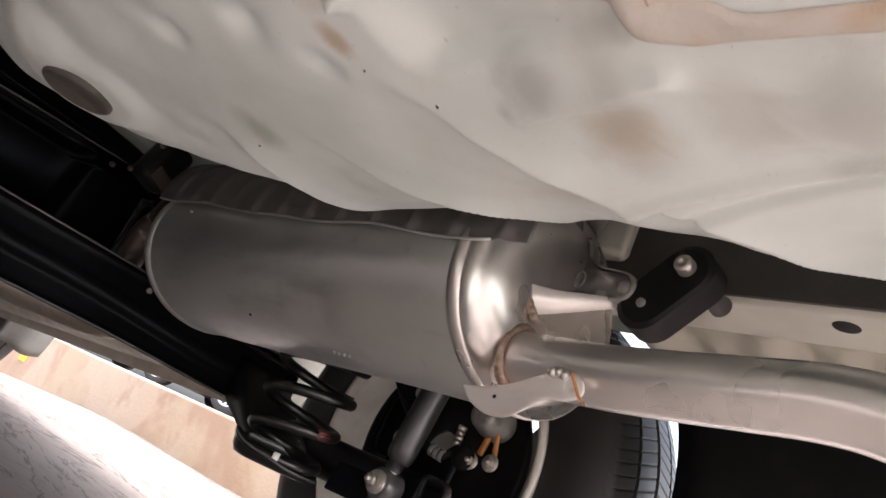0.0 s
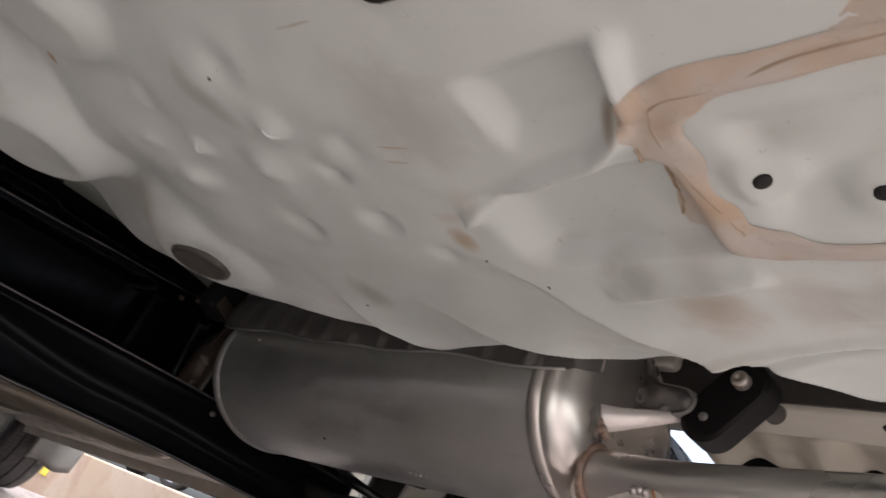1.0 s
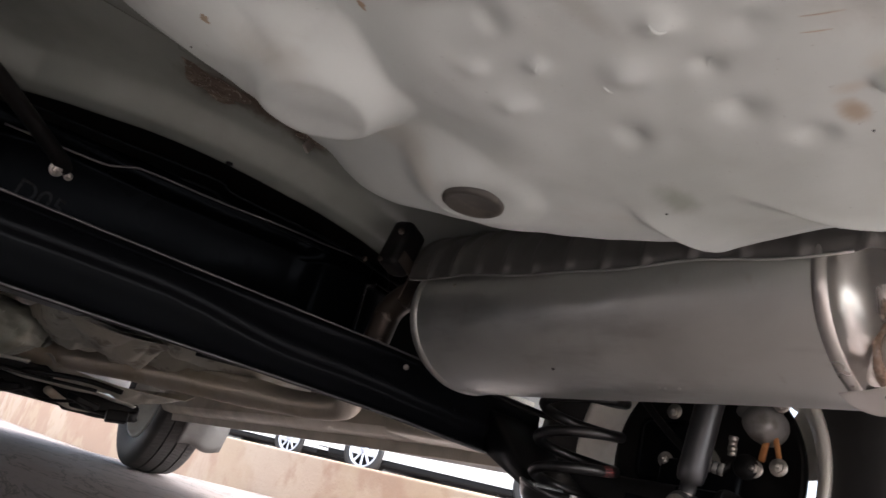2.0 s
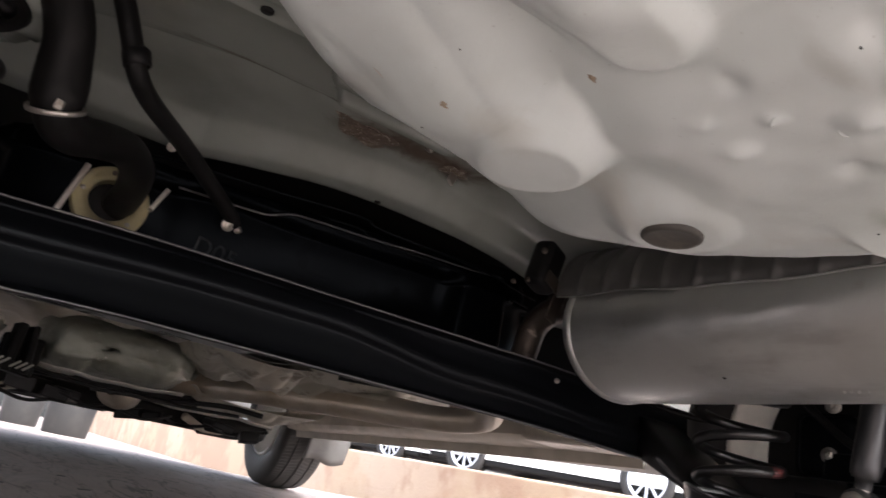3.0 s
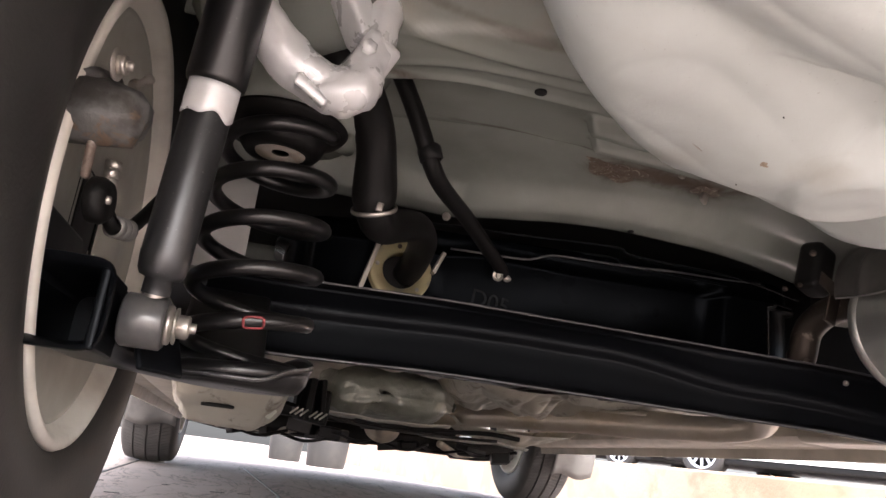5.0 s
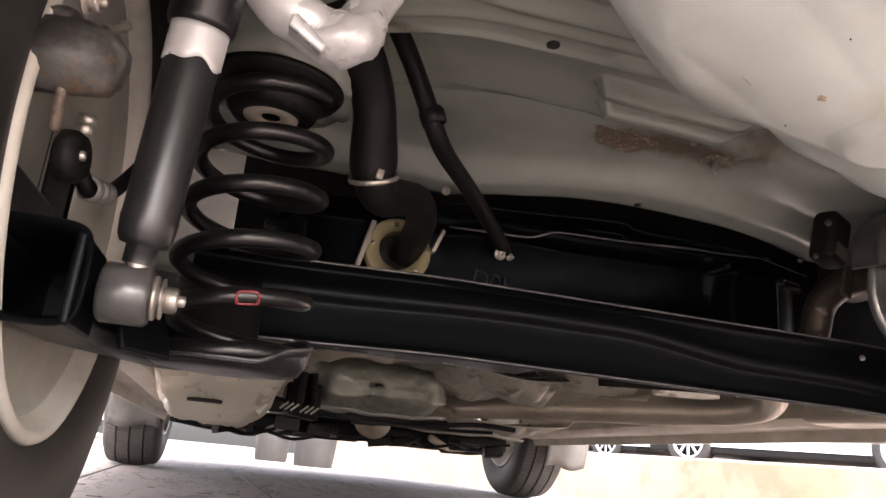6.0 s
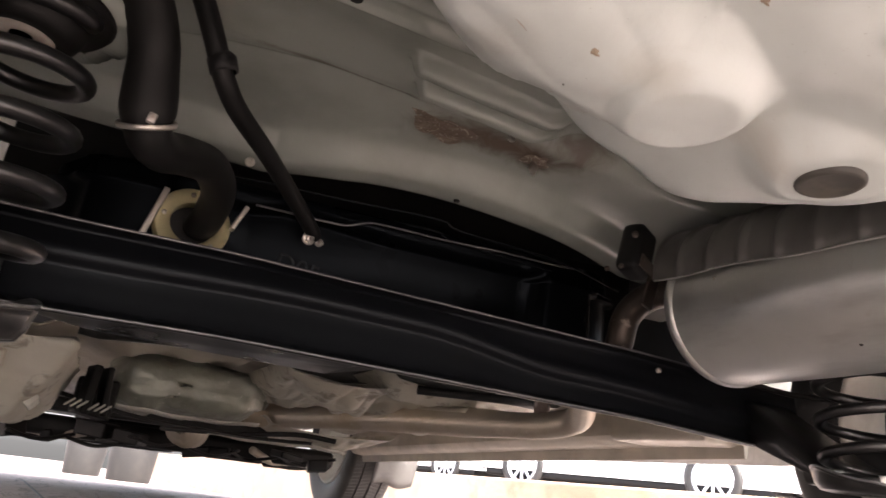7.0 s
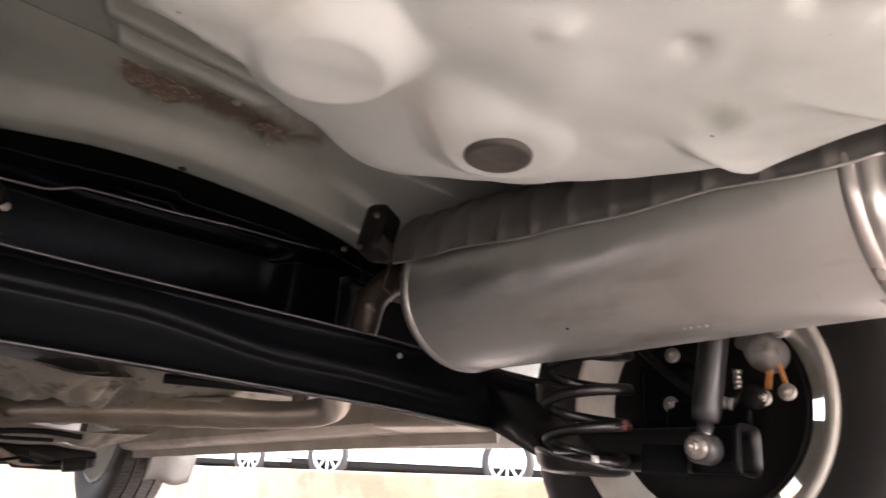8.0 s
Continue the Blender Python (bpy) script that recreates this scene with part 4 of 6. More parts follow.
def isolator():
    a, b = Vector((0.342, -0.417, 0.3765)), Vector((0.342, -0.440, 0.4045))
    long = (b - a).normalized()
    thick = Vector((1.0, 0.02, 0.0))
    thick = (thick - long * thick.dot(long)).normalized()
    wide = long.cross(thick)
    outline = [b + 0.0178 * (math.cos(t) * wide + math.sin(t) * long) for t in np.linspace(0, math.pi, 13)] + [a + 0.0178 * (math.cos(t) * wide + math.sin(t) * long) for t in np.linspace(math.pi, 2 * math.pi, 13)]
    mid = (a + b) / 2
    rows = []
    for d, s in ((-0.012, 0.88), (-0.0095, 1.0), (0.0125, 1.0), (0.015, 0.88)):
        rows.append([mid + (p - mid) * s + thick * d for p in outline])
    n = len(outline)
    verts = [p for row in rows for p in row]
    faces = [(i * n + k, i * n + (k + 1) % n, (i + 1) * n + (k + 1) % n, (i + 1) * n + k) for i in range(3) for k in range(n)] + [tuple(range(n)), tuple(3 * n + k for k in range(n))]
    ob = part("rubber_hanger", (verts, faces), "rubber", car, "black rubber exhaust hanger")
    edgy(ob, 35)
    face = -thick if (-thick).dot(Vector((-0.057, -0.654, 0.2)) - mid) > 0 else thick
    part("hanger_bolt", join(to_bm(lathe([(0, 0.0066), (0.008, 0.0062), (0.010, 0.005), (0.010, 0.0025), (0.008, 0.002), (0.008, 0)], b + face * 0.0105, face, 20))), "zinc", ob, "brass-toned bolt head")
    part("hanger_pin", lathe([(0, 0.0035), (0.002, 0.003), (0.002, 0)], a + face * 0.0115, face, 14), "cast", ob)
    part("rail_pin", tube([b - face * 0.01, b - face * 0.03 + Vector((0.012, -0.004, 0))], [0.005, 0.008], 14), "rough_dark_grey", ob)


isolator()


def shield_lip(y):
    """The uneven lower edge of the shield."""
    return profile_at([(-0.40, 0.358), (-0.35, 0.3595), (-0.25, 0.3655), (-0.12, 0.3685), (-0.02, 0.3765), (0.12, 0.3835)], y) + 0.0012 * math.sin(47 * y + 1)


def heat_shield():
    def fn(u, v):
        y = 0.122 - (0.52 - 0.075 * smooth01((u - 0.35) / 0.4)) * v
        lip = shield_lip(y)
        a = math.pi * (1.0 - 1.0 * u)
        rib = 0.003 * max(0.0, math.cos(y * 2 * math.pi / 0.042)) ** 3
        x = MUF[0] + 0.004 + (MA + 0.006 + rib) * math.cos(a)
        return Vector((x, y, lip + (0.082 + rib) * abs(math.sin(a)) ** 0.75))
    return part("heat_shield", sheet(36, 240, fn), "shield", car, "dark grey ribbed heat shield above the muffler", solid=0.0015)


shield = heat_shield()
part("shield_edge", tube([(MUF[0] + 0.003 - MA - 0.006, y, shield_lip(y) - 0.0006) for y in np.linspace(0.12, -0.37, 60)], 0.0011, 6), "steel", shield, "bright rolled shield edge")
hblock = part("hanger_block", box((0.040, 0.030, 0.062), (0.217, 0.140, 0.4205), (4, 12, 20), 0.009, 3), "plastic", car, "black rubber hanger block")
for p in ((0.2005, 0.1245, 0.4345),):
    part("bolt", bolt(p, (-0.5, -0.85, -0.1), 0.0026, 0.004), "darkpipe", hblock)
for p in ((0.187, 0.131, 0.394), (0.171, 0.136, 0.388)):
    part("nut", bolt(p, (-0.5, -0.85, -0.1), 0.0020, 0.004), "darkpipe", hblock)

part("inlet_pipe", tube(spline([(0.305, 0.085, 0.372), (0.290, 0.130, 0.386), (0.279, 0.180, 0.388), (0.274, 0.217, 0.368), (0.275, 0.232, 0.335), (0.280, 0.252, 0.305), (0.290, 0.30, 0.292)], 8), 0.0180, 20), "darkpipe", muffler, "sooty brown inlet pipe")
EX = spline([(0.290, 0.30, 0.292), (0.31, 0.35, 0.289), (0.36, 0.41, 0.282), (0.41, 0.49, 0.264), (0.39, 0.58, 0.254), (0.33, 0.72, 0.256), (0.25, 0.92, 0.258), (0.15, 1.15, 0.256), (0.06, 1.4, 0.25), (0.02, 1.75, 0.235), (0.0, 2.0, 0.23)], 8)
ex = part("exhaust_pipe", tube(EX, [0.0165 + 0.006 * smooth01((i - 12) / 8) + 0.005 * smooth01((i - 34) / 6) for i in range(len(EX))], 20), "oldpipe", car, "rust-tinted exhaust pipe")
part("pipe_sleeve", tube(spline([(0.335, 0.70, 0.271), (0.25, 0.92, 0.273), (0.15, 1.15, 0.271)], 8), 0.021, 16, flat=0.5), "front", ex, "pale sheet sleeve along the pipe")

# dark plate added to block the bright view past the inlet pipe
part("tank_gap_plate", box((0.27, 0.004, 0.185), (0.388, 0.340, 0.412), (0, 0, -8), 0.001), "recess", car, "added dark plate that closes the gap between tank and muffler")
part("pipe_bracket", join(box((0.032, 0.004, 0.016), (0.222, 0.128, 0.402), (10, 15, 20), 0.0015), box((0.022, 0.004, 0.05), (0.250, 0.150, 0.385), (6, 12, 18), 0.0015)), "darkpipe", car, "dirty brown pipe bracket")
# axle beam
def beam_rows(x):
    """The pressed section at x: rolled top lip, a half-round rib that sinks to one side, flat web, rolled foot."""
    e = smooth01((abs(x - 0.025) - 0.22) / 0.22)
    r = 0.2925 - 0.018 * smooth01((x + 0.03) / 0.19) - 0.006 * smooth01((x - 0.18) / 0.25) - 0.004 * smooth01((-0.12 - x) / 0.2)
    rows = [(0.1865, 0.3170), (0.1840, 0.3160), (0.1838, 0.3140), (0.1870, 0.3122), (0.1910, 0.3110), (0.1925, 0.3085)]
    rows += [(0.1925 - 0.0010 * k, 0.3085 + (r + 0.0125 - 0.3085) * k / 3) for k in (1, 2, 3)]
    rows += [(0.1884, r + 0.0095), (0.1864, r + 0.0055), (0.1852, r + 0.0005), (0.1854, r - 0.0040), (0.1872, r - 0.0078), (0.1893, r - 0.0100), (0.1903, r - 0.0122), (0.1905, r - 0.0145)]
    rows += [(0.1905 - 0.0014 * k, r - 0.0145 + (0.2440 - r + 0.0145) * k / 3) for k in (1, 2, 3)]
    rows += [(0.1850, 0.2405), (0.1815, 0.2385), (0.1790, 0.2370), (0.1788, 0.2350), (0.1810, 0.2338), (0.1900, 0.2345), (0.2000, 0.2380), (0.2035, 0.25), (0.2050, 0.28), (0.2075, 0.306), (0.2020, 0.3165), (0.1930, 0.3178)]
    return [Vector((x, y - 0.004 * e, z - 0.006 * e)) for y, z in rows]


def axle_beam():
    m = 110
    verts = [p for i in range(m + 1) for p in beam_rows(-0.47 + 1.02 * i / m)]
    n = len(verts) // (m + 1)
    faces = [(i * n + k, i * n + (k + 1) % n, (i + 1) * n + (k + 1) % n, (i + 1) * n + k) for i in range(m) for k in range(n)]
    faces += [tuple(range(n)), tuple(m * n + k for k in range(n - 1, -1, -1))]
    return edgy(part("axle_beam", (verts, faces), "black", car, "black enamelled pressed steel axle beam"), 60)


beam = axle_beam()
# thin grey tubes paint the reflected highlight along the beam's lips
for y, z in ((0.1842, 0.3152), (0.1792, 0.2358)):
    pts = []
    for i in range(41):
        x = -0.44 + 0.95 * i / 40
        e = smooth01((abs(x - 0.025) - 0.22) / 0.22)
        pts.append((x, y - 0.004 * e, z - 0.006 * e))
    part("beam_lip", tube(pts, 0.0014, 8), "lipgrey", beam, "rolled lip with its highlight painted in")
part("bolt", bolt((0.299, 0.187, 0.299), (0, -1, -0.2), 0.0035, 0.003, False), "zinc", beam)
part("bolt", bolt((0.388, 0.186, 0.270), (0, -1, -0.2), 0.003, 0.002, False), "black", beam)
part("brake_line", tube(spline([(0.33, 0.165, 0.316), (0.40, 0.15, 0.303), (0.47, 0.13, 0.293), (0.55, 0.06, 0.29)], 8), 0.0035, 10), "rubber", beam, "black brake line")


# suspension and wheels, one side at a time
def tyre_mesh(R, rr, n=1080):
    prof = [(-0.080, rr - 0.002), (-0.086, rr + 0.008), (-0.0925, rr + 0.035), (-0.094, rr + 0.055), (-0.091, R - 0.034), (-0.085, R - 0.020), (-0.079, R - 0.012)]
    for a, b in ((-0.073, -0.046), (-0.040, -0.004), (0.004, 0.040), (0.046, 0.073)):
        ra, rb = R - 1.6 * a * a, R - 1.6 * b * b
        prof += [(a, ra), (b, rb), (b + 0.0008, rb - 0.008)]
        if b < 0.07:
            prof.append((b + 0.0052, rb - 0.008))
    prof = prof[:-1] + [(0.079, R - 0.012), (0.085, R - 0.020), (0.091, R - 0.034), (0.094, rr + 0.055), (0.0925, rr + 0.035), (0.086, rr + 0.008), (0.080, rr - 0.002)]
    v, f = lathe(prof, (0, 0, 0), (1, 0, 0), n)
    for i, (s, r) in enumerate(prof):
        for k in range(n):
            p = v[i * n + k]
            if abs(s) < 0.075 and r > R - 0.0095 and k % 9 == 0:
                d = 0.0020 if abs(s) > 0.03 else 0.0012
                p.y, p.z = p.y * (1 - d / R), p.z * (1 - d / R)
            if abs(s) < 0.08 and r > R - 0.02:
                a = 0.9 * abs(s) if abs(s) > 0.03 else 0.35 * s
                p.y, p.z = p.y * math.cos(a) - p.z * math.sin(a), p.y * math.sin(a) + p.z * math.cos(a)
    return v, f


def wheel(c, side, R, rubber="tyre"):
    """c: the wheel's middle; side: the outward way along x."""
    w = new("wheel")
    w.parent = car
    w.empty_display_size = 0.05
    w.matrix_basis = pose(*c, 0, 0, 0 if side > 0 else 180)
    rr = 0.181
    edgy(part("tyre", tyre_mesh(R, rr), rubber, w, "worn black tyre"), 50)
    prof = [(-0.083, rr + 0.003), (-0.087, rr + 0.001), (-0.0885, rr - 0.003), (-0.086, rr - 0.008), (-0.078, rr - 0.010), (-0.074, rr - 0.014), (-0.06, rr - 0.024), (-0.01, rr - 0.027), (0.0, rr - 0.036), (0.03, rr - 0.038), (0.045, rr - 0.045), (0.050, 0.128), (0.052, 0.12), (0.055, 0.082), (0.055, 0.07), (0.045, 0.05), (0.045, 0.0)]
    v, f = lathe(prof, (0, 0, 0), (1, 0, 0), 72)
    # hand holes between the spokes of the pressed wheel
    f = [q for q in f if not (11 <= q[0] // 72 <= 12 and (q[0] % 72) % 12 in (4, 5, 6))]
    part("rim", (v, f), "rim", w, "dirty pale grey steel wheel rim", solid=0.003)
    return w


def corner(sx, side, hub, shock_x, cal_x):
    """sx: the spring's axis; side: -1 left, 1 right."""
    eye = Vector((shock_x, -0.076, 0.212))
    # the arm is an open square tube whose end shows behind the damper
    ax = shock_x + side * 0.045
    m = 32
    rows = ((-0.098, 1.0), (-0.102, 1.10), (-0.106, 1.13), (-0.108, 1.10), (-0.107, 1.02), (-0.098, 0.88), (0.02, 0.86))
    verts = []

    def ring(y, q, shift=0.0):
        for k in range(m):
            g = 2 * math.pi * k / m
            e = [abs(t) ** 0.45 * (1 if t > 0 else -1) for t in (math.cos(g), math.sin(g))]
            verts.append(Vector((ax + 0.0245 * q * e[0] + shift, y, 0.214 + 0.0255 * q * e[1])))
    for y, q in ((0.14, 1.0), (0.02, 1.0)):
        ring(y, q, -side * 0.05 * smooth01((y - 0.02) / 0.12))
    for y, q in rows:
        ring(y, q)
    faces = [(i * m + k, i * m + (k + 1) % m, i * m + m + (k + 1) % m, i * m + m + k) for i in range(8) for k in range(m)] + [tuple(range(m)), tuple(8 * m + k for k in range(m))]
    arm = edgy(part("trailing_arm", (verts, faces), "damper" if side > 0 else "black", car, "black open-ended trailing arm"), 60)
    hull = bmesh.new()
    for q in np.linspace(0.10 * math.pi, 0.62 * math.pi, 8):
        for z in (0.192, 0.206):
            hull.verts.new((sx + side * 0.055 * math.cos(q), 0.036 + 0.055 * math.sin(q), z))
    for dx in (-0.015, 0.06):
        for y, z in ((0.178, 0.236), (0.178, 0.285), (0.195, 0.236), (0.195, 0.29)):
            hull.verts.new((sx + side * dx, y, z))
    bmesh.ops.convex_hull(hull, input=hull.verts[:])
    part("arm_gusset", hull, "damper", arm, "black pressed gusset between beam and spring seat", bevel=0.010)
    part("hub_plate", join(box((0.010, 0.11, 0.05), (ax + side * 0.026, -0.045, 0.252), (0, side * 8, 0), 0.006, 3), box((0.012, 0.08, 0.08), (ax + side * 0.034, 0.01, 0.285), (0, 0, 0), 0.012, 3)), "black", arm, "black hub carrier plate")
    part("damper_bracket", join(box((0.006, 0.06, 0.05), (shock_x + side * 0.024, -0.078, 0.212), (0, 0, 0), 0.002), box((0.005, 0.05, 0.036), (shock_x - side * 0.004, -0.030, 0.200), (0, side * 20, side * 28), 0.002)), "black", arm, "black damper bracket")

    def seat(u, v):
        a = 2 * math.pi * u
        r = [0.0, 0.02, 0.040, 0.049, 0.053, 0.055, 0.057, 0.0585][round(v * 7)]
        r *= 1 - 0.16 * smooth01((0.1 - math.sin(a)) / 0.6)
        z = [0.0, 0.0, 0.0, 0.001, 0.004, 0.009, 0.010, 0.0095][round(v * 7)] * (0.35 + 0.65 * smooth01((math.sin(a) + 0.4) / 1.2))
        up = (0.010 * smooth01((math.sin(a) + 0.5) / 1.3) + (0.006 if side > 0 else 0.014) * smooth01((math.cos(a) * -side - 0.3) / 0.7)) * smooth01((v - 0.35) / 0.6)
        return Vector((sx + r * math.cos(a), 0.036 + r * math.sin(a), (0.1805 if side > 0 else 0.1865) + z + up))
    bowl = part("spring_seat", sheet(49, 8, seat), "damper", arm, "black pressed spring seat", solid=0.003)
    part("seat_rim", tube([seat(k / 48, 1.0) for k in range(49)], 0.0014, 8), "lipgrey", bowl, "pale rolled seat edge")
    pts, turns = [], 5.0
    n = int(turns * 36)
    for i in range(-30, n + 1):
        a = 2 * math.pi * i / 36 + (-0.4 if side < 0 else -0.3)
        f = max(i, 0) / n
        r = 0.0455 - 0.003 * smooth01((0.12 - f) / 0.12) + 0.003 * math.sin(math.pi * f)
        pts.append(Vector((sx + r * math.cos(a), 0.036 + r * math.sin(a), 0.1985 + 0.2035 * f - (0.0085 if side > 0 else 0.004) * smooth01(-i / 9))))
    spring = part("coil_spring", tube(pts, 0.0066, 12), "damper", car, "black coil spring with a red paint mark")
    best = min(range(34, n - 4), key=lambda i: (pts[i] - Vector((sx + (0.002 if side < 0 else 0.002), -0.014, 0.231))).length)
    tan = (pts[best + 1] - pts[best - 1]).normalized()
    out = Vector((pts[best].x - sx, pts[best].y - 0.036, -0.02)).normalized()
    up = tan.cross(out).normalized()
    loop = []
    for q in range(29):
        g = 2 * math.pi * q / 28
        a = 0.0075 * abs(math.cos(g)) ** 0.5 * (1 if math.cos(g) > 0 else -1)
        f = 0.75 * abs(math.sin(g)) ** 0.5 * (1 if math.sin(g) > 0 else -1)
        loop.append(pts[best] + tan * a + 0.0063 * (math.cos(f) * out + math.sin(f) * up))
    if side < 0:
        part("paint_mark", tube(loop, 0.0011, 8), "red", spring, "red painted ring mark")
    else:
        part("paint_mark", tube([pts[best + k] for k in (-1, 0, 1)], 0.00665, 12), "darkred", spring, "dull red paint mark")
        part("paint_mark", tube([pts[18 + k] for k in (0, 1)], 0.00665, 12), "white", spring, "small white paint mark")
    cup = part("spring_cup", lathe([(0.004, 0.007), (0.004, 0.020), (0.0, 0.023), (0.001, 0.031), (0.006, 0.035), (0.014, 0.038), (0.020, 0.042), (0.024, 0.052), (0.028, 0.055), (0.030, 0.0)], (sx, 0.036, 0.384), (0, 0, 1), 40), "rubber", car, "black rubber upper spring seat")
    part("centre_plate", lathe([(0.0, 0.0075), (-0.001, 0.009), (-0.001, 0.0215), (0.003, 0.0225)], (sx, 0.036, 0.386), (0, 0, 1), 28), "seal", cup, "cream centre plate with a hole")
    tower = part("spring_tower", lathe([(0.0, 0.05), (0.0, 0.064), (0.012, 0.066), (0.02, 0.068), (0.03, 0.071), (0.04, 0.074), (0.055, 0.078), (0.07, 0.085), (0.085, 0.092), (0.10, 0.10)], (sx, 0.045, 0.412), (0, 0, 1), 72), "floor", car, "dirty grey spring tower")
    dent(tower, 0.006, 38, 2.0)
    # damper
    hi = Vector((shock_x - side * 0.026, -0.145, 0.55))
    d = (hi - eye).normalized()
    damper = part("shock_absorber", lathe([(0.018, 0.009), (0.028, 0.009), (0.029, 0.013), (0.033, 0.0150), (0.04, 0.0158), (0.044, 0.0161), (0.046, 0.0158), (0.145, 0.0158), (0.146, 0.0153), (0.165, 0.0153)], eye, d, 36), "satin", car, "black tubular shock absorber")
    part("dust_tube", lathe([(0.165, 0.0150), (0.159, 0.0153), (0.159, 0.0188), (0.163, 0.0198), (0.34, 0.0198)], eye, d, 36), "damper", damper, "black upper dust tube")
    axu = d.cross(Vector((1, 0, 0))).normalized()
    axw = d.cross(axu)

    def label(u, v):
        g = 0.95 + 3.9 * u + (0.25 * math.sin(9 * v) if u in (0.0, 1.0) else 0)
        s = 0.137 + 0.023 * v + (1 - v) * 0.003 * math.sin(5 * u + 1) * math.sin(17 * u)
        return eye + d * s + 0.0166 * (math.cos(g) * axu + math.sin(g) * axw)
    part("label_band", sheet(40, 6, label), "silver", damper, "torn silver label band", solid=0.0003)
    part("eye", lathe([(-0.015, 0.006), (-0.0155, 0.0150), (-0.0135, 0.0172), (0.0095, 0.0172), (0.0115, 0.0150), (0.011, 0.006)], eye, (-side, 0, 0), 36), "lipgrey", damper, "grey-black lower eye")
    part("bolt", join(to_bm(lathe([(0, 0), (0, 0.0125), (0.0022, 0.0130), (0.0034, 0.0122), (0.004, 0.0095), (0.0062, 0.0090), (0.0064, 0)], eye + Vector((-side * 0.0115, 0, 0)), (-side, 0, 0), 28)), bolt(eye + Vector((-side * 0.0165, 0, 0)), (-side, 0.02, 0), 0.0078, 0.0095)), "zinc", damper, "zinc-plated bolt and washer")
    part("stub", lathe([(0.012, 0.007), (0.03, 0.007)], eye, d, 14), "zinc", damper)
    # brake
    wx = cal_x
    brake = part("brake_caliper", join(to_bm(lathe([(-0.0235, 0), (-0.023, 0.010), (-0.019, 0.018), (0.0, 0.022), (0.02, 0.022), (0.024, 0.018), (0.024, 0)], (wx, -0.118, 0.328), (side, 0.1, 0), 28)),
                                       box((0.022, 0.05, 0.03), (wx + side * 0.012, -0.105, 0.345), (20, 0, 0), 0.007, 3)), "cast" if side > 0 else "castdark", car, "grey cast brake caliper" if side > 0 else "dirty dark grey cast brake caliper")
    if side < 0:
        dent(brake, 0.005, 45, 6.0)
    part("bleed_nipple", join(*[to_bm(lathe(q, (wx - side * 0.005, -0.095, 0.36), (-side * 0.5, 0.5, 0.7), 12)) for q in ([(0, 0.004), (0.004, 0.004), (0.005, 0.0025), (0.012, 0.0025), (0.013, 0.0035), (0.017, 0.003), (0.018, 0)],)]), "zinc", brake)
    part("banjo_fitting", join(*[to_bm(lathe([(0, 0), (0, 0.0055 - 0.0006 * (i % 2)), (0.005, 0.0055 - 0.0006 * (i % 2)), (0.005, 0)], Vector((wx - side * 0.004, -0.085 + 0.008 * 0, 0.31 - 0.006 * i)), (0, 0.1, -1), 12)) for i in range(4)]), "zinc", brake, "ribbed hose fitting")
    for y, z in ((-0.114, 0.275), (-0.142, 0.280), (0.004, 0.273), (0.0, 0.335), (-0.14, 0.352)) if side > 0 else ((-0.112, 0.276), (-0.14, 0.352)):
        part("bolt", bolt((wx - side * 0.004, y, z), (-side, -0.15, 0), 0.0065, 0.007), "zinc", brake)
    part("grommet", lathe([(-0.012, 0.0), (-0.012, 0.012), (-0.008, 0.0145), (-0.002, 0.0145), (0.0, 0.012), (0.0, 0.0)], (wx - side * 0.001, -0.104 if side > 0 else -0.108, 0.276), (side, 0.15, 0), 24), "rubber", brake, "black rubber grommet")
    part("hose_crimp", join(*[to_bm(lathe([(s, 0.006), (s + 0.001, 0.0075), (s + 0.005, 0.0075), (s + 0.006, 0.006)], (wx - side * 0.012, -0.082, 0.268), (-side * 0.3, 0.9, 0.15), 18)) for s in (0.0, 0.007, 0.014)]), "cast", brake, "crimped hose end")
    part("copper_bracket", box((0.005, 0.008, 0.026), (wx + side * 0.002, -0.120, 0.298), (10, 0, 0), 0.002), "rust" if side > 0 else "darkrust", brake, "rusty bracket")
    if side > 0:
        part("copper_bracket", box((0.005, 0.006, 0.030), (wx + 0.002, -0.136, 0.300), (-14, 0, 0), 0.002), "rust", brake, "rusty bracket")
    part("brake_hose", tube(spline([(wx - side * 0.002, -0.09, 0.285), (wx - side * 0.012, -0.075, 0.268), (wx - side * 0.015, -0.04, 0.28), (wx - side * 0.02, 0.0, 0.31), (wx - side * 0.03, 0.05, 0.36)], 6), 0.005, 12), "rubber", brake, "black brake hose")
    disc_r, deep = (0.167, 0.066) if side < 0 else (0.138, 0.045)
    part("brake_disc", lathe([(-0.004, 0.03), (-0.006, 0.10), (-0.002, disc_r - 0.012), (-0.006, disc_r - 0.006), (-0.006, disc_r), (0.004, disc_r), (0.006, disc_r - 0.012), (0.006, 0.03)], (hub[0] - side * deep, hub[1], hub[2]), (side, 0, 0), 56, True), "plastic" if side > 0 else "rail", brake, "dark brake dust plate" if side > 0 else "pale brake dust plate")
    wheel(hub, side, hub[2])


corner(-0.42, -1, (-0.622, 0.045, 0.305), -0.477, -0.522)
corner(0.467, 1, (0.718, 0.0, 0.280), 0.526, 0.602)

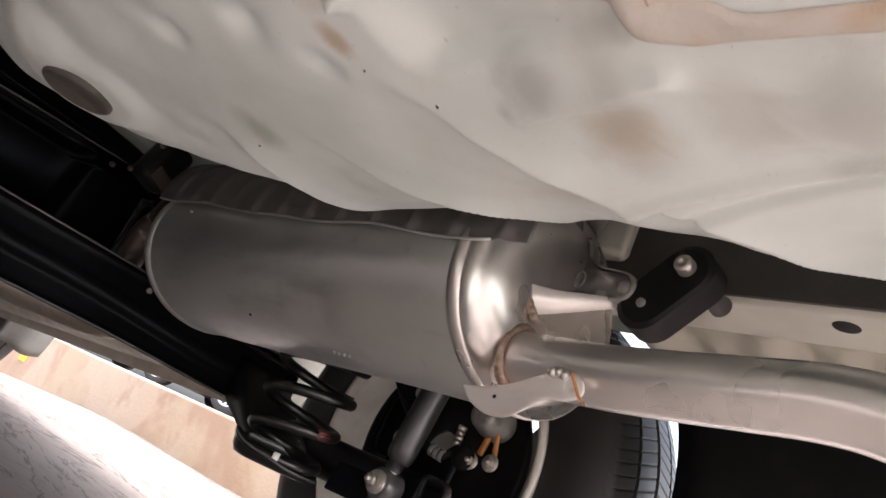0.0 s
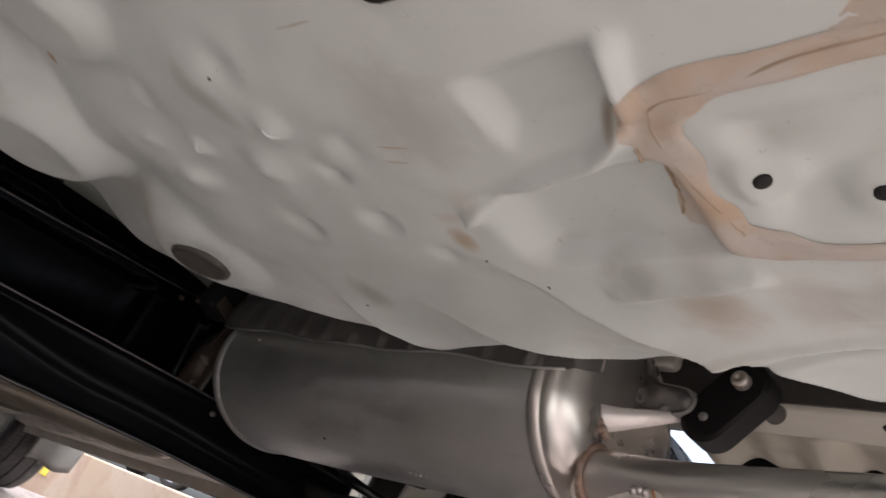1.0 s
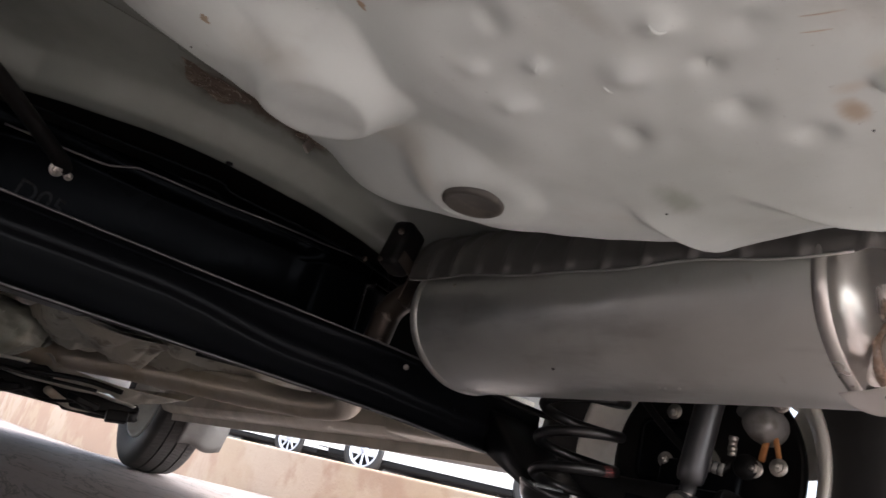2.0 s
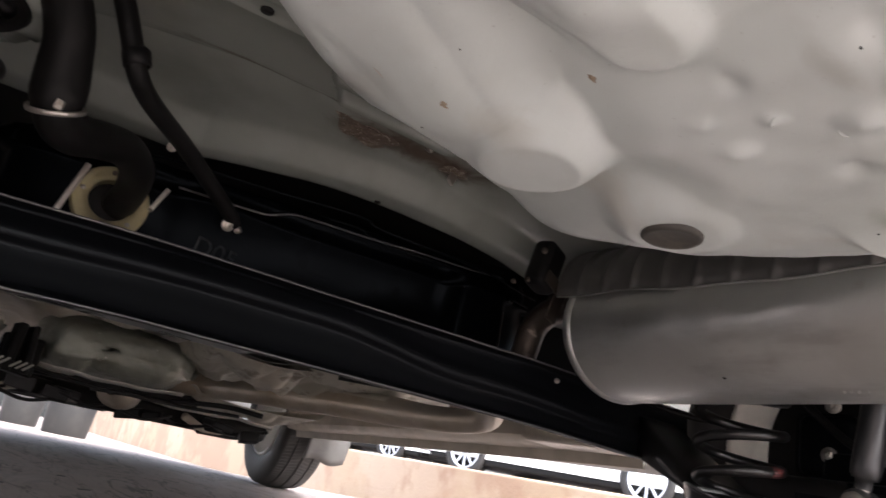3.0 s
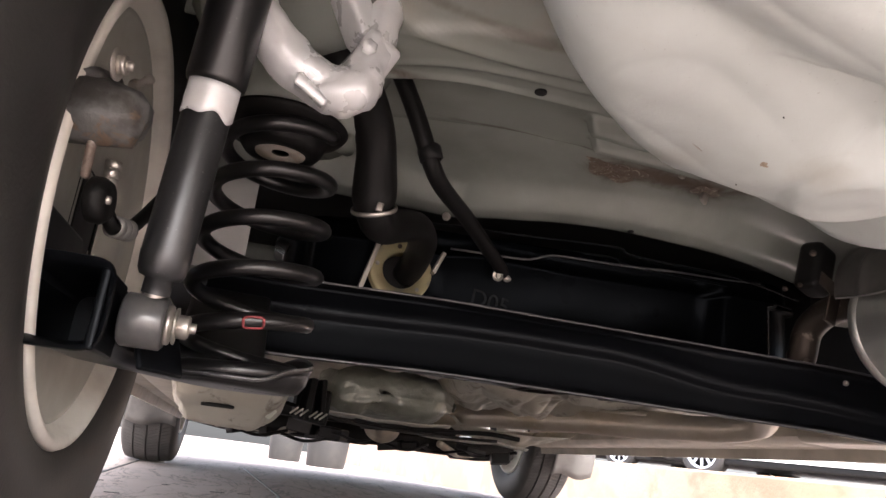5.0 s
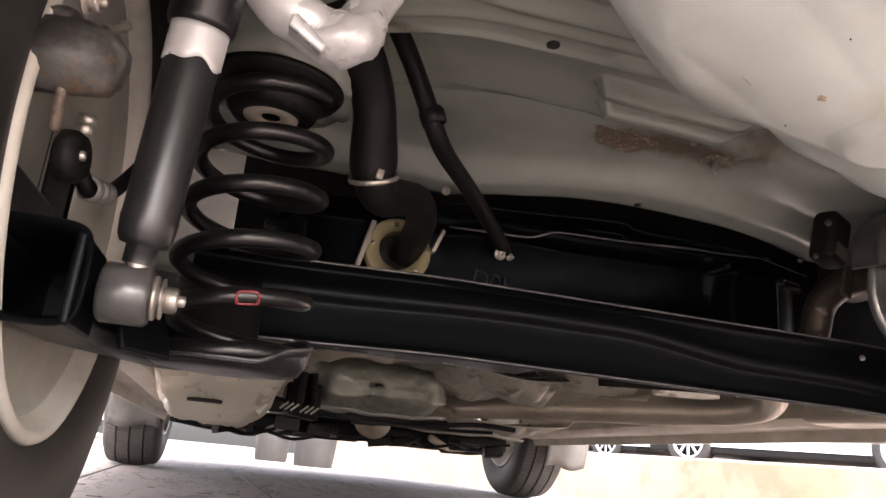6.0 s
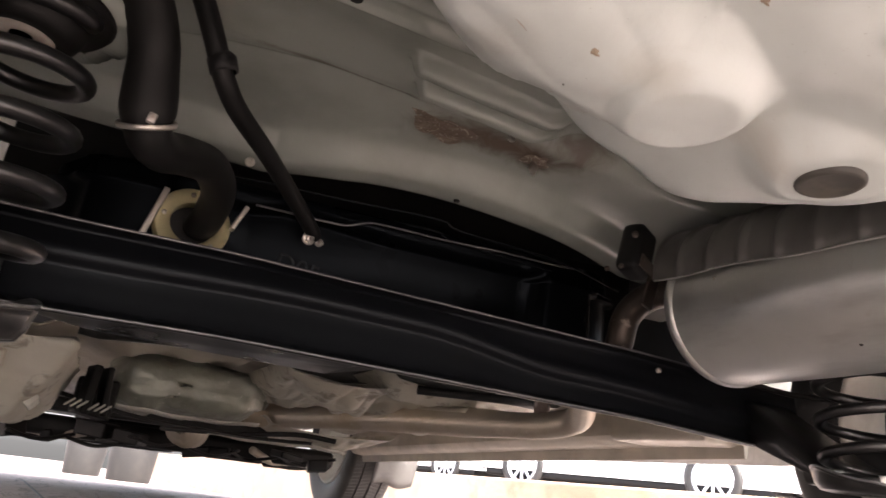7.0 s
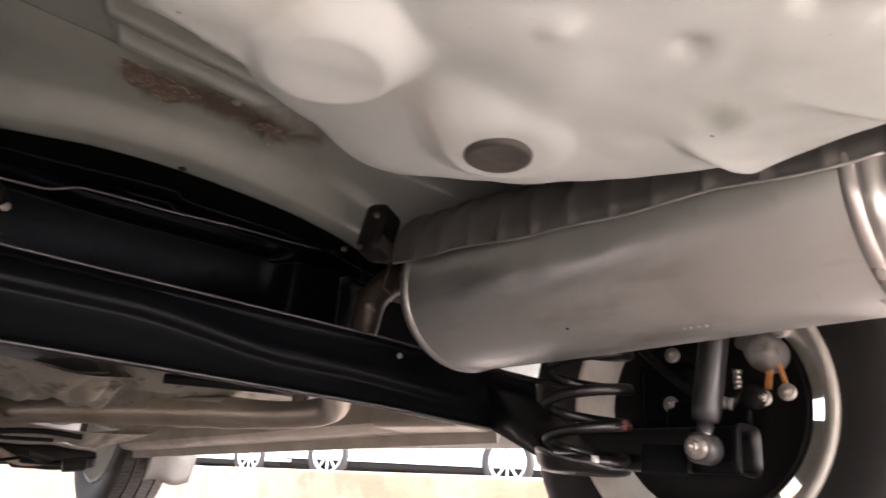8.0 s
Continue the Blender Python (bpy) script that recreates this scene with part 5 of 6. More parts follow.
# silver-painted clamp and arm by the damper
arm = part("silver_arm", tube(spline([(-0.49, -0.11, 0.50), (-0.462, -0.10, 0.455), (-0.447, -0.10, 0.43), (-0.425, -0.10, 0.405), (-0.398, -0.098, 0.392), (-0.38, -0.096, 0.388)], 7), [0.0165] * 30 + [0.018, 0.0185, 0.018, 0.0175, 0.017, 0.016], 24), "silver", car, "silver-painted tubular arm")
dent(arm, 0.0022, 60, 1.0)
part("clamp", join(to_bm(tube(spline([(-0.408, -0.105, 0.378), (-0.39, -0.102, 0.383), (-0.374, -0.098, 0.392), (-0.368, -0.095, 0.41), (-0.362, -0.092, 0.44), (-0.362, -0.09, 0.50)], 6), [0.006 + 0.014 * smooth01(i / 9) - 0.004 * smooth01((i - 14) / 8) for i in range(31)], 20, flat=0.8)),
                  box((0.03, 0.03, 0.045), (-0.368, -0.092, 0.418), (10, 20, 15), 0.008, 3), box((0.02, 0.035, 0.05), (-0.383, -0.085, 0.46), (0, -28, 10), 0.006, 3), box((0.026, 0.02, 0.007), (-0.404, -0.112, 0.375), (10, 28, 5), 0.002),
                  to_bm(lathe([(0, 0.006), (0.004, 0.006), (0.006, 0.004), (0.006, 0)], (-0.371, -0.114, 0.417), (0, -1, -0.1), 6))), "silver", arm, "lumpy silver clamp with a bolt")
dent(bpy.data.objects["clamp"], 0.004, 75, 4.0)
part("arm_bracket", strap(spline([(-0.455, 0.02, 0.44), (-0.45, 0.0, 0.48), (-0.44, -0.02, 0.52)], 4), 0.06, (1, 0.4, 0)), "rail", arm, "grey bracket plate", solid=0.004)


# fuel tank
def tank_mesh():
    def fn(u, v):
        a = 2 * math.pi * u
        s = abs(math.cos(a)) ** 0.32 * (1 if math.cos(a) > 0 else -1)
        t = abs(math.sin(a)) ** 0.32 * (1 if math.sin(a) > 0 else -1)
        x = -0.03 + 0.37 * s
        y = 0.385 + 0.10 * t
        k = [0.0, 0.9, 0.97, 1.0, 1.0, 1.035, 1.035, 1.0, 1.0, 0.95, 0.0][round(v * 10)]
        z = [0.262, 0.262, 0.266, 0.28, 0.395, 0.398, 0.403, 0.406, 0.42, 0.43, 0.43][round(v * 10)]
        step = 0.020 * smooth01(0.5 - 3 * math.sin(x * 34)) if t < 0 and 3 <= round(v * 10) <= 8 else 0
        return Vector((-0.03 + (x + 0.03) * k, 0.385 + (y - 0.385) * k + step, z + 0.10 * (x + 0.1) * (0.35 if z > 0.3 else 0) + (0.03 * smooth01((x - 0.0) / 0.1) if z < 0.29 else 0)))
    return sheet(161, 11, fn)


tank = part("fuel_tank", tank_mesh(), "tank", car, "glossy black pressed fuel tank")
flange = part("filler_flange", lathe([(-0.010, 0.0225), (0.003, 0.0225), (0.0042, 0.0232), (0.0042, 0.0368), (0.0034, 0.0385), (-0.006, 0.0388)], (-0.262, 0.268, 0.358), (0.05, -1, 0.12), 40), "gold", tank, "yellow-plated round flange")
for k in range(5):
    a = 0.5 + k * 1.2566
    part("screw", lathe([(0.004, 0.003), (0.006, 0.0025), (0.006, 0)], (-0.262 + 0.030 * math.cos(a), 0.268, 0.358 + 0.030 * math.sin(a)), (0.05, -1, 0.12), 10), "darkrust" if k % 2 else "zinc", flange)
part("throat", lathe([(-0.008, 0.0), (-0.008, 0.0225)], (-0.262, 0.268, 0.358), (0.05, -1, 0.12), 24), "hole", flange)
part("tank_bracket", box((0.006, 0.012, 0.085), (-0.304, 0.262, 0.345), (0, 14, 0), 0.001), "zinc", tank, "bright bracket edge")
part("tank_bracket", box((0.005, 0.012, 0.03), (-0.218, 0.262, 0.375), (0, 22, 0), 0.001), "zinc", tank, "bright bracket edge")
HOSE = spline([(-0.254, 0.274, 0.356), (-0.249, 0.248, 0.370), (-0.252, 0.205, 0.380), (-0.270, 0.155, 0.380), (-0.295, 0.112, 0.366), (-0.316, 0.080, 0.352), (-0.329, 0.056, 0.356), (-0.334, 0.047, 0.385), (-0.339, 0.036, 0.412), (-0.350, 0.018, 0.432), (-0.368, -0.008, 0.446), (-0.395, -0.035, 0.450)], 8)
hose = part("filler_hose", tube(HOSE, [0.0168 + 0.0036 * smooth01((i - 48) / 4) - 0.0022 * smooth01((i - 53) / 10) for i in range(len(HOSE))], 24), "rubber", car, "thick black rubber filler hose")
part("hose_clamp", join(to_bm(lathe([(-0.0015, 0.0195), (-0.0022, 0.0208), (0, 0.0216), (0.0022, 0.0208), (0.0015, 0.0195)], HOSE[49], HOSE[51] - HOSE[47], 28)), box((0.006, 0.005, 0.008), HOSE[49] + Vector((0.002, -0.0215, -0.004)), (0, 10, 0), 0.001)), "zinc", hose, "bright wire hose clamp")
breather = part("breather_hose", tube(spline([(-0.134, 0.268, 0.379), (-0.143, 0.254, 0.3835), (-0.18, 0.197, 0.389), (-0.225, 0.127, 0.3935), (-0.267, 0.062, 0.3945), (-0.286, 0.033, 0.402), (-0.299, 0.026, 0.425), (-0.311, 0.023, 0.448), (-0.323, 0.020, 0.468), (-0.340, 0.014, 0.492)], 8), 0.0084, 16), "rubber", car, "thin black breather hose")
part("hose_collar", lathe([(-0.006, 0.009), (-0.005, 0.0108), (0.006, 0.0112), (0.009, 0.009)], (-0.290, 0.029, 0.411), (-0.35, 0, 0.9), 24), "plastic", breather, "black collar")
part("hose_nut", join(bolt((-0.141, 0.262, 0.374), (0.2, -1, -0.3), 0.005, 0.006), bolt((-0.128, 0.266, 0.373), (0.2, -1, -0.3), 0.003, 0.008)), "zinc", breather)
for z, y in ((0.441, 0.272), (0.431, 0.287)):
    part("fuel_line", tube(spline([(-0.30, y + 0.05, z - 0.02), (-0.22, y + 0.045, z), (-0.1, y + 0.018, z), (0.02, y, z + 0.003), (0.05, y, z - 0.004), (0.2, y, z - 0.006), (0.33, y + 0.03, z - 0.012)], 8), 0.0015, 8), "black", car, "thin black fuel line")


# dark sheet under the floor, with the shade above the tank as its colour
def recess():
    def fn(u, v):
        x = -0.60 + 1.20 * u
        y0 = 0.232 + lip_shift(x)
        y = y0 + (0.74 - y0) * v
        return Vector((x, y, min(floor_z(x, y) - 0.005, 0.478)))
    return part("tank_recess_shade", sheet(60, 40, fn), "recess", car, "dark sheet that paints the shade above the tank", solid=0.002)


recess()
# thin grey tube paints the highlight along the tank's seam
part("tank_seam", tube([(x, 0.2825 + 0.002 * math.sin(40 * x), 0.4035 + 0.055 * (x + 0.17) + 0.010 * smooth01((x + 0.10) / 0.04)) for x in np.linspace(-0.20, 0.25, 60)], 0.0014, 8), "lipgrey", tank, "tank seam edge with its highlight painted in")
part("wiring_clip", bolt((-0.229, 0.203, 0.416), (0, -1, -0.3), 0.0032, 0.007), "zinc", car, "small bright clip")


def stencil(text, size, m, mat, parent, name, label=""):
    """Flat letters in the built-in font as a mesh."""
    cu = bpy.data.curves.new("letters", "FONT")
    cu.body, cu.size, cu.extrude, cu.align_x = text, size, 0.0002, "CENTER"
    tmp = bpy.data.objects.new("letters", cu)
    me = bpy.data.meshes.new_from_object(tmp)
    bpy.data.objects.remove(tmp)
    me.transform(m)
    return part(name, me, mat, parent, label)


stencil("D05", 0.030, pose(-0.142, 0.2842, 0.334, 90, 8, 0), "letters", tank, "stencilled_mark", "faint grey stencilled characters")

# right chassis rail, wheelhouse and bumper
rail = part("chassis_rail", box((0.060, 1.35, 0.075), (0.415, -0.15, 0.4485), (0, 0, 0), 0.007, 3), "rail", car, "pale grey chassis rail")
drill("drain_hole", (0.405, -0.516, 0.4108), 0.0085, rail)
# separate dark plate over the rail's inner face
part("rail_side", box((0.003, 1.30, 0.072), (0.3835, -0.15, 0.4500), (0, 0, 0), 0.001), "rough_dark_grey", rail, "dark inner side of the rail")
part("rail_bracket", box((0.02, 0.062, 0.045), (0.374, -0.332, 0.455), (0, 0, 12), 0.006, 3), "rail", rail, "pale bracket plate")
part("chassis_rail", box((0.10, 0.72, 0.075), (-0.50, -0.465, 0.49), (0, 0, 0), 0.007, 3), "rail", car, "pale grey chassis rail")
part("kick_panel", box((0.15, 0.004, 0.15), (-0.52, 0.312, 0.405), (-6, 0, 4), 0.0015), "body", car, "pale painted kick-up panel beside the tank")


def quarter():
    def fn(u, v):
        y = -0.33 - 0.5 * u
        rip = 0.004 * math.sin(y * 75) + 0.003 * math.sin(y * 131 + 1)
        return Vector((0.444 + 0.065 * v, y, 0.416 - 0.010 * v + 1.6 * rip * (0.4 + 0.6 * v) + 0.004 * noise.noise(Vector((y * 40, v * 3, 1)))))
    return part("seam_flange", sheet(120, 12, fn), "flange", car, "dusty rippled seam flange", solid=0.003)


quarter()


def bumper_skin():
    """The bumper's inside, from one wheel opening round the back to the other."""
    path = [(0.70, -0.305), (0.715, -0.50), (0.71, -0.66), (0.66, -0.79), (0.52, -0.86), (0.25, -0.885), (0.0, -0.89), (-0.25, -0.885), (-0.52, -0.86), (-0.66, -0.79), (-0.71, -0.66), (-0.715, -0.50), (-0.70, -0.335)]
    pts = spline([(x + 0.02, y, 0) for x, y in path], 6)
    low = [0.19 + 0.21 * smooth01((0.66 - abs(p.x)) / 0.16) for p in pts]

    def fn(u, v):
        i = round(u * (len(pts) - 1))
        z = low[i] + (0.62 - low[i]) * v
        near_end = min(i, len(pts) - 1 - i)
        arch = 0.028 - math.sqrt(max(0.0, 0.325 ** 2 - (z - 0.296) ** 2))
        y = pts[i].y + (arch - pts[0].y) * max(0.0, 1 - near_end / 5)
        return Vector((pts[i].x, y, z))
    return part("rear_bumper", sheet(len(pts), 24, fn), "plastic", car, "black inside of the rear bumper", solid=0.006)


bumper_skin()

# forward underbody
def front_floor():
    def fn(u, v):
        x, y = -0.62 + 1.24 * u, 0.86 + 1.19 * v
        z = 0.325 - 0.03 * v
        z += 0.045 * smooth01((0.17 - abs(x - 0.12)) / 0.06)
        for c in (-0.42, -0.27, 0.42):
            z -= 0.012 * smooth01((0.05 - abs(x - c)) / 0.03)
        for c in (0.95, 1.15, 1.38, 1.6):
            z -= 0.010 * math.exp(-((y - c) / 0.025) ** 2) * smooth01((abs(x - 0.12) - 0.2) / 0.05)
        z += 0.006 * noise.noise(Vector((x * 9, y * 7, 3))) - 0.014 * abs(noise.noise(Vector((x * 11, y * 5, 8))))
        return Vector((x, y, z))
    return part("front_floor", sheet(90, 90, fn), "front", car, "dusty pale floor panel with ribs", solid=0.004)


front_floor()


def sill(sx, s):
    n = 40
    up = 0.030 if s > 0 else 0.0
    sec = [(-0.05, 0.31), (-0.05, 0.245 + up), (-0.035, 0.23 + up), (0.0, 0.226 + up), (0.004, 0.205 + up), (0.008, 0.205 + up), (0.012, 0.226 + up), (0.045, 0.235 + up), (0.055, 0.26 + up), (0.055, 0.36), (-0.05, 0.36)]
    verts = []
    for i in range(n + 1):
        y = 0.37 + 1.67 * i / n
        for a, z in sec:
            ripple = 0.002 * math.sin(y * 90) if abs(a - 0.004) < 0.006 and z < 0.21 else 0
            verts.append(Vector((sx + s * a + ripple, y, z - (0.035 if s > 0 else 0.045) * i / n)))
    m = len(sec)
    faces = [(i * m + k, i * m + (k + 1) % m, (i + 1) * m + (k + 1) % m, (i + 1) * m + k) for i in range(n) for k in range(m)] + [tuple(range(m)), tuple(n * m + k for k in range(m))]
    return edgy(part("sill", (verts, faces), "front", car, "dusty pale sill with a pinch seam"), 40)


sill(0.66, 1)
sill(-0.62, -1)
part("jacking_bracket", box((0.10, 0.20, 0.05), (0.60, 0.47, 0.276), (0, 0, 8), 0.012, 6), "front", car, "dusty jacking bracket")


def arm_mount():
    """A pressed box whose floor slopes down to a blunt nose."""
    top = [(-0.555, 0.56, 0.262), (-0.335, 0.56, 0.258), (-0.315, 1.02, 0.268), (-0.565, 1.02, 0.268)]
    low = [(-0.525, 0.60, 0.196), (-0.362, 0.60, 0.194), (-0.350, 0.98, 0.184), (-0.53, 0.98, 0.180)]
    nose = [(-0.505, 0.68, 0.158), (-0.405, 0.68, 0.154), (-0.39, 0.95, 0.158), (-0.51, 0.95, 0.158)]
    bm = bmesh.new()
    rows = [[bm.verts.new(p) for p in row] for row in (top, low, nose)]
    for r, s in zip(rows, rows[1:]):
        for k in range(4):
            bm.faces.new((r[k], r[(k + 1) % 4], s[(k + 1) % 4], s[k]))
    bm.faces.new(rows[2])
    bm.faces.new(rows[0][::-1])
    bmesh.ops.bevel(bm, geom=bm.edges[:], offset=0.006, segments=2, affect="EDGES", profile=0.5)
    bmesh.ops.triangulate(bm, faces=[f for f in bm.faces if len(f.verts) > 4])
    bmesh.ops.subdivide_edges(bm, edges=[q for q in bm.edges if q.calc_length() > 0.02], cuts=9, use_grid_fill=True)
    return dent(part("arm_mount", bm, "foil", car, "pale dented arm mounting with ribs"), 0.012, 14, 3.0)


mount = arm_mount()
part("mount_rail", box((0.05, 0.75, 0.04), (-0.565, 0.75, 0.236), (-4, 0, -3), 0.006, 3), "front", mount, "dusty rail beside the mounting")
for y in (0.66, 0.72, 0.78):
    part("rib", box((0.010, 0.012, 0.020), (-0.372, y, 0.182), (0, 38, 4), 0.002), "rail", mount)
for x, y in ((-0.50, 0.585), (-0.43, 0.583)):
    part("pressing", box((0.038, 0.012, 0.026), (x, y + 0.004, 0.225), (32, 0, 0), 0.004), "front", mount)
part("slot", box((0.05, 0.004, 0.006), (-0.455, 0.622, 0.184), (50, 0, 0), 0.001), "hole", mount)
part("nut", bolt((-0.40, 0.60, 0.232), (0.3, -1, -0.3), 0.007, 0.008), "cast", mount)


def canister():
    """A flat pressed drum with blunt rounded ends and a seam flange."""
    def fn(u, v):
        a = 2 * math.pi * u
        s = -1 + 2 * v
        e = max(0.0, 1 - abs(s) ** (7 if s < 0 else 3.2)) ** 0.5
        c, d = math.cos(a), math.sin(a)
        x = -0.275 + 0.325 * v + 0.006 * noise.noise(Vector((a, 2, 1)))
        y = 1.12 + e * 0.14 * (abs(c) ** 0.6) * (1 if c > 0 else -1)
        z = 0.264 + e * 0.060 * (abs(d) ** 0.6) * (1 if d > 0 else -1) + e * 0.005 * noise.noise(Vector((x * 14, a * 1.2, 4)))
        z += 0.010 * e * smooth01((v - 0.30) / 0.04) * (1 if d < 0 else 0)
        return Vector((x, y, z))
    return part("canister", sheet(121, 49, fn), "canister", car, "grey pressed drum with rounded ends")


can = dent(canister(), 0.012, 13, 2.0)
part("canister_bracket", join(box((0.016, 0.05, 0.085), (-0.300, 0.93, 0.226), (0, 4, 12), 0.004), box((0.012, 0.05, 0.085), (-0.274, 0.935, 0.226), (0, -4, 12), 0.004), box((0.06, 0.05, 0.020), (-0.288, 0.94, 0.192), (0, 8, 12), 0.004), box((0.07, 0.12, 0.05), (-0.285, 1.01, 0.225), (0, 0, 0), 0.006)), "recess", can, "black canister bracket")
for k in range(6):
    part("bracket_tab", box((0.0035, 0.003, 0.020), (-0.324 + 0.010 * k + (0.008 if k > 2 else 0), 0.898, 0.2005 - 0.001 * k), (0, 48, 4), 0.001), "rail", can, "pale slanted bracket tab")
# catalyst, tunnel shield, cables and the engine cradle
part("catalyst", lathe([(-0.2, 0.022), (-0.16, 0.03), (-0.12, 0.05), (0.0, 0.052), (0.1, 0.05), (0.15, 0.03), (0.2, 0.022)], (0.0, 1.72, 0.215), (0.25, 1, 0), 28), "oldpipe", car, "dusty catalyst body")


def crumple(x0, x1, y0, y1, z0, seed, deep=1.0):
    """A dented sheet with sharp folds."""
    def fn(u, v):
        x, y = x0 + (x1 - x0) * u, y0 + (y1 - y0) * v
        still = smooth01(u / 0.12) * smooth01((1 - u) / 0.12) * smooth01(v / 0.15) * smooth01((1 - v) / 0.15)
        fold = (abs(noise.noise(Vector((x * 7, y * 4, seed)))) + 0.32 * abs(noise.noise(Vector((x * 19, y * 9, seed + 2)))) + 0.12 * abs(noise.noise(Vector((x * 43, y * 17, seed + 5))))) * still
        z = z0 - deep * 0.055 * fold + 0.002 * noise.noise(Vector((x * 40, y * 30, seed))) * still
        return Vector((x, y, z - 0.012 * math.sin(math.pi * u) + 0.014 * (smooth01((u - 0.93) / 0.07) + smooth01((0.07 - u) / 0.07))))
    return sheet(110, 110, fn)


def cross_member():
    """A dark folded cross member ahead of the tank, with a scalloped lower flange."""
    def fn(u, v):
        x = -0.34 + 0.80 * u
        low = 0.300 + 0.014 * abs(math.sin(7.5 * (x + 0.31))) + 0.012 * smooth01((x - 0.1) / 0.3)
        if v < 0.3:
            return Vector((x, 0.83 - 0.03 * (1 - v / 0.3), low - 0.004 * (1 - v / 0.3)))
        return Vector((x, 0.83 + 0.02 * (v - 0.3), low + (0.42 - low) * (v - 0.3) / 0.7))
    # dark sheet added to hide the pale front floor behind it
    ob = part("cross_member", sheet(121, 11, fn), "rough_dark_grey", car, "dark brown cross member with a scalloped flange", solid=0.003)
    part("flange_edge", tube([fn(k / 120, 0.0) for k in range(121)], 0.0011, 6), "rail", ob, "pale rolled flange edge")


cross_member()
part("tunnel_shield", crumple(0.14, 0.52, 0.66, 1.30, 0.305, 1.0), "foil", car, "crumpled dusty heat shield", solid=0.001)
part("tunnel_shield", crumple(0.08, 0.42, 1.20, 1.75, 0.235, 4.0, 0.7), "foil", car, "crumpled dusty heat shield", solid=0.001)
part("floor_shield", crumple(-0.02, 0.20, 0.72, 1.10, 0.295, 7.0), "foil", car, "dented pale floor shield", solid=0.001)
for pts, w, ax in (([(-0.31, 0.985, 0.216), (-0.2, 0.975, 0.208), (-0.1, 0.985, 0.206), (0.02, 1.0, 0.212)], 0.022, (0, 1, -0.25)),
                   ([(-0.02, 1.30, 0.198), (0.1, 1.27, 0.192), (0.22, 1.26, 0.196), (0.32, 1.3, 0.19)], 0.02, (0, 1, -0.3))):
    line = spline(pts, 8)
    part("shield_flange", strap([p + Vector((0, 0, 0.0012 * math.sin(k * 0.9))) for k, p in enumerate(line)], w, ax), "rail", car, "pale folded shield edge", solid=0.0015)
part("wiring_loom", tube(spline([(-0.34, 0.95, 0.215), (-0.2, 1.02, 0.196), (-0.05, 1.12, 0.193), (0.08, 1.22, 0.196), (0.2, 1.2, 0.2)], 8), 0.004, 8), "plastic", car, "black cable under the floor")
part("cross_brace", box((0.5, 0.05, 0.03), (-0.12, 1.34, 0.215), (0, 0, 4), 0.008, 3), "plastic", car, "black cross brace")
part("pipe_hanger", join(box((0.01, 0.03, 0.05), (0.392, 0.56, 0.292), (0, 0, 20), 0.003), box((0.035, 0.012, 0.006), (0.40, 0.56, 0.270), (0, 0, 20), 0.002)), "darkrust", car, "dirty pipe hanger")
part("parking_cable", tube(spline([(-0.1, 1.5, 0.2), (0.05, 1.35, 0.205), (0.16, 1.2, 0.215), (0.24, 1.15, 0.21)], 8), 0.006, 10), "plastic", car, "black parking brake cable")
part("support_rod", tube(spline([(0.2, 0.66, 0.29), (0.36, 0.62, 0.295), (0.46, 0.66, 0.30)], 6), 0.008, 10), "plastic", car, "black support rod")
cradle = part("engine_cradle", join(box((1.05, 0.22, 0.06), (0.0, 2.05, 0.185), (0, 0, 0), 0.02, 3), box((0.3, 0.3, 0.10), (-0.12, 2.25, 0.2), (0, 0, 10), 0.03, 3), box((0.22, 0.25, 0.08), (0.25, 2.2, 0.19), (0, 0, -12), 0.025, 3)), "plastic", car, "black engine cradle")
for sx in (-1, 1):
    part("control_arm", tube(spline([(sx * 0.30, 2.1, 0.17), (sx * 0.45, 2.2, 0.155), (sx * 0.62, 2.33, 0.17)], 6), [0.03 - 0.0006 * i for i in range(13)], 12, flat=0.5), "plastic", cradle, "black control arm")
    part("link", tube(spline([(sx * 0.22, 1.85, 0.185), (sx * 0.32, 1.97, 0.16), (sx * 0.42, 2.0, 0.17)], 6), 0.012, 10), "front", cradle, "dusty link")
mess = random.Random(21)
for k in range(16):
    x, y = -0.48 + 0.06 * k + mess.uniform(-0.02, 0.02), 1.78 + mess.uniform(0, 0.3)
    part("cradle_bracket", box((mess.uniform(0.03, 0.09), mess.uniform(0.03, 0.1), mess.uniform(0.02, 0.05)), (x, y, 0.172 + mess.uniform(-0.02, 0.025)), (mess.uniform(-12, 12), mess.uniform(-12, 12), mess.uniform(-40, 40)), 0.005), "plastic" if mess.random() < 0.92 else "front", cradle)
for k in range(6):
    x, y, z = -0.45 + 0.15 * k, 1.72 + mess.uniform(0, 0.2), 0.165 + mess.uniform(-0.01, 0.02)
    part("cable", tube(spline([(x, y, z), (x + 0.08, y + mess.uniform(-0.1, 0.1), z - 0.015), (x + 0.17, y + mess.uniform(-0.1, 0.1), z + 0.01)], 8), mess.uniform(0.003, 0.006), 8), "plastic", cradle)
part("undertray", sheet(30, 20, lambda u, v: Vector((-0.45 + 0.9 * u, 2.1 + 0.85 * v, 0.155 + 0.02 * noise.noise(Vector((u * 6, v * 5, 1))) + 0.02 * v))), "plastic", car, "black plastic engine undertray", solid=0.004)

wheel((-0.73, 2.34, 0.293), -1, 0.293, "dustytyre")
wheel((0.73, 2.34, 0.293), 1, 0.293, "dustytyre")
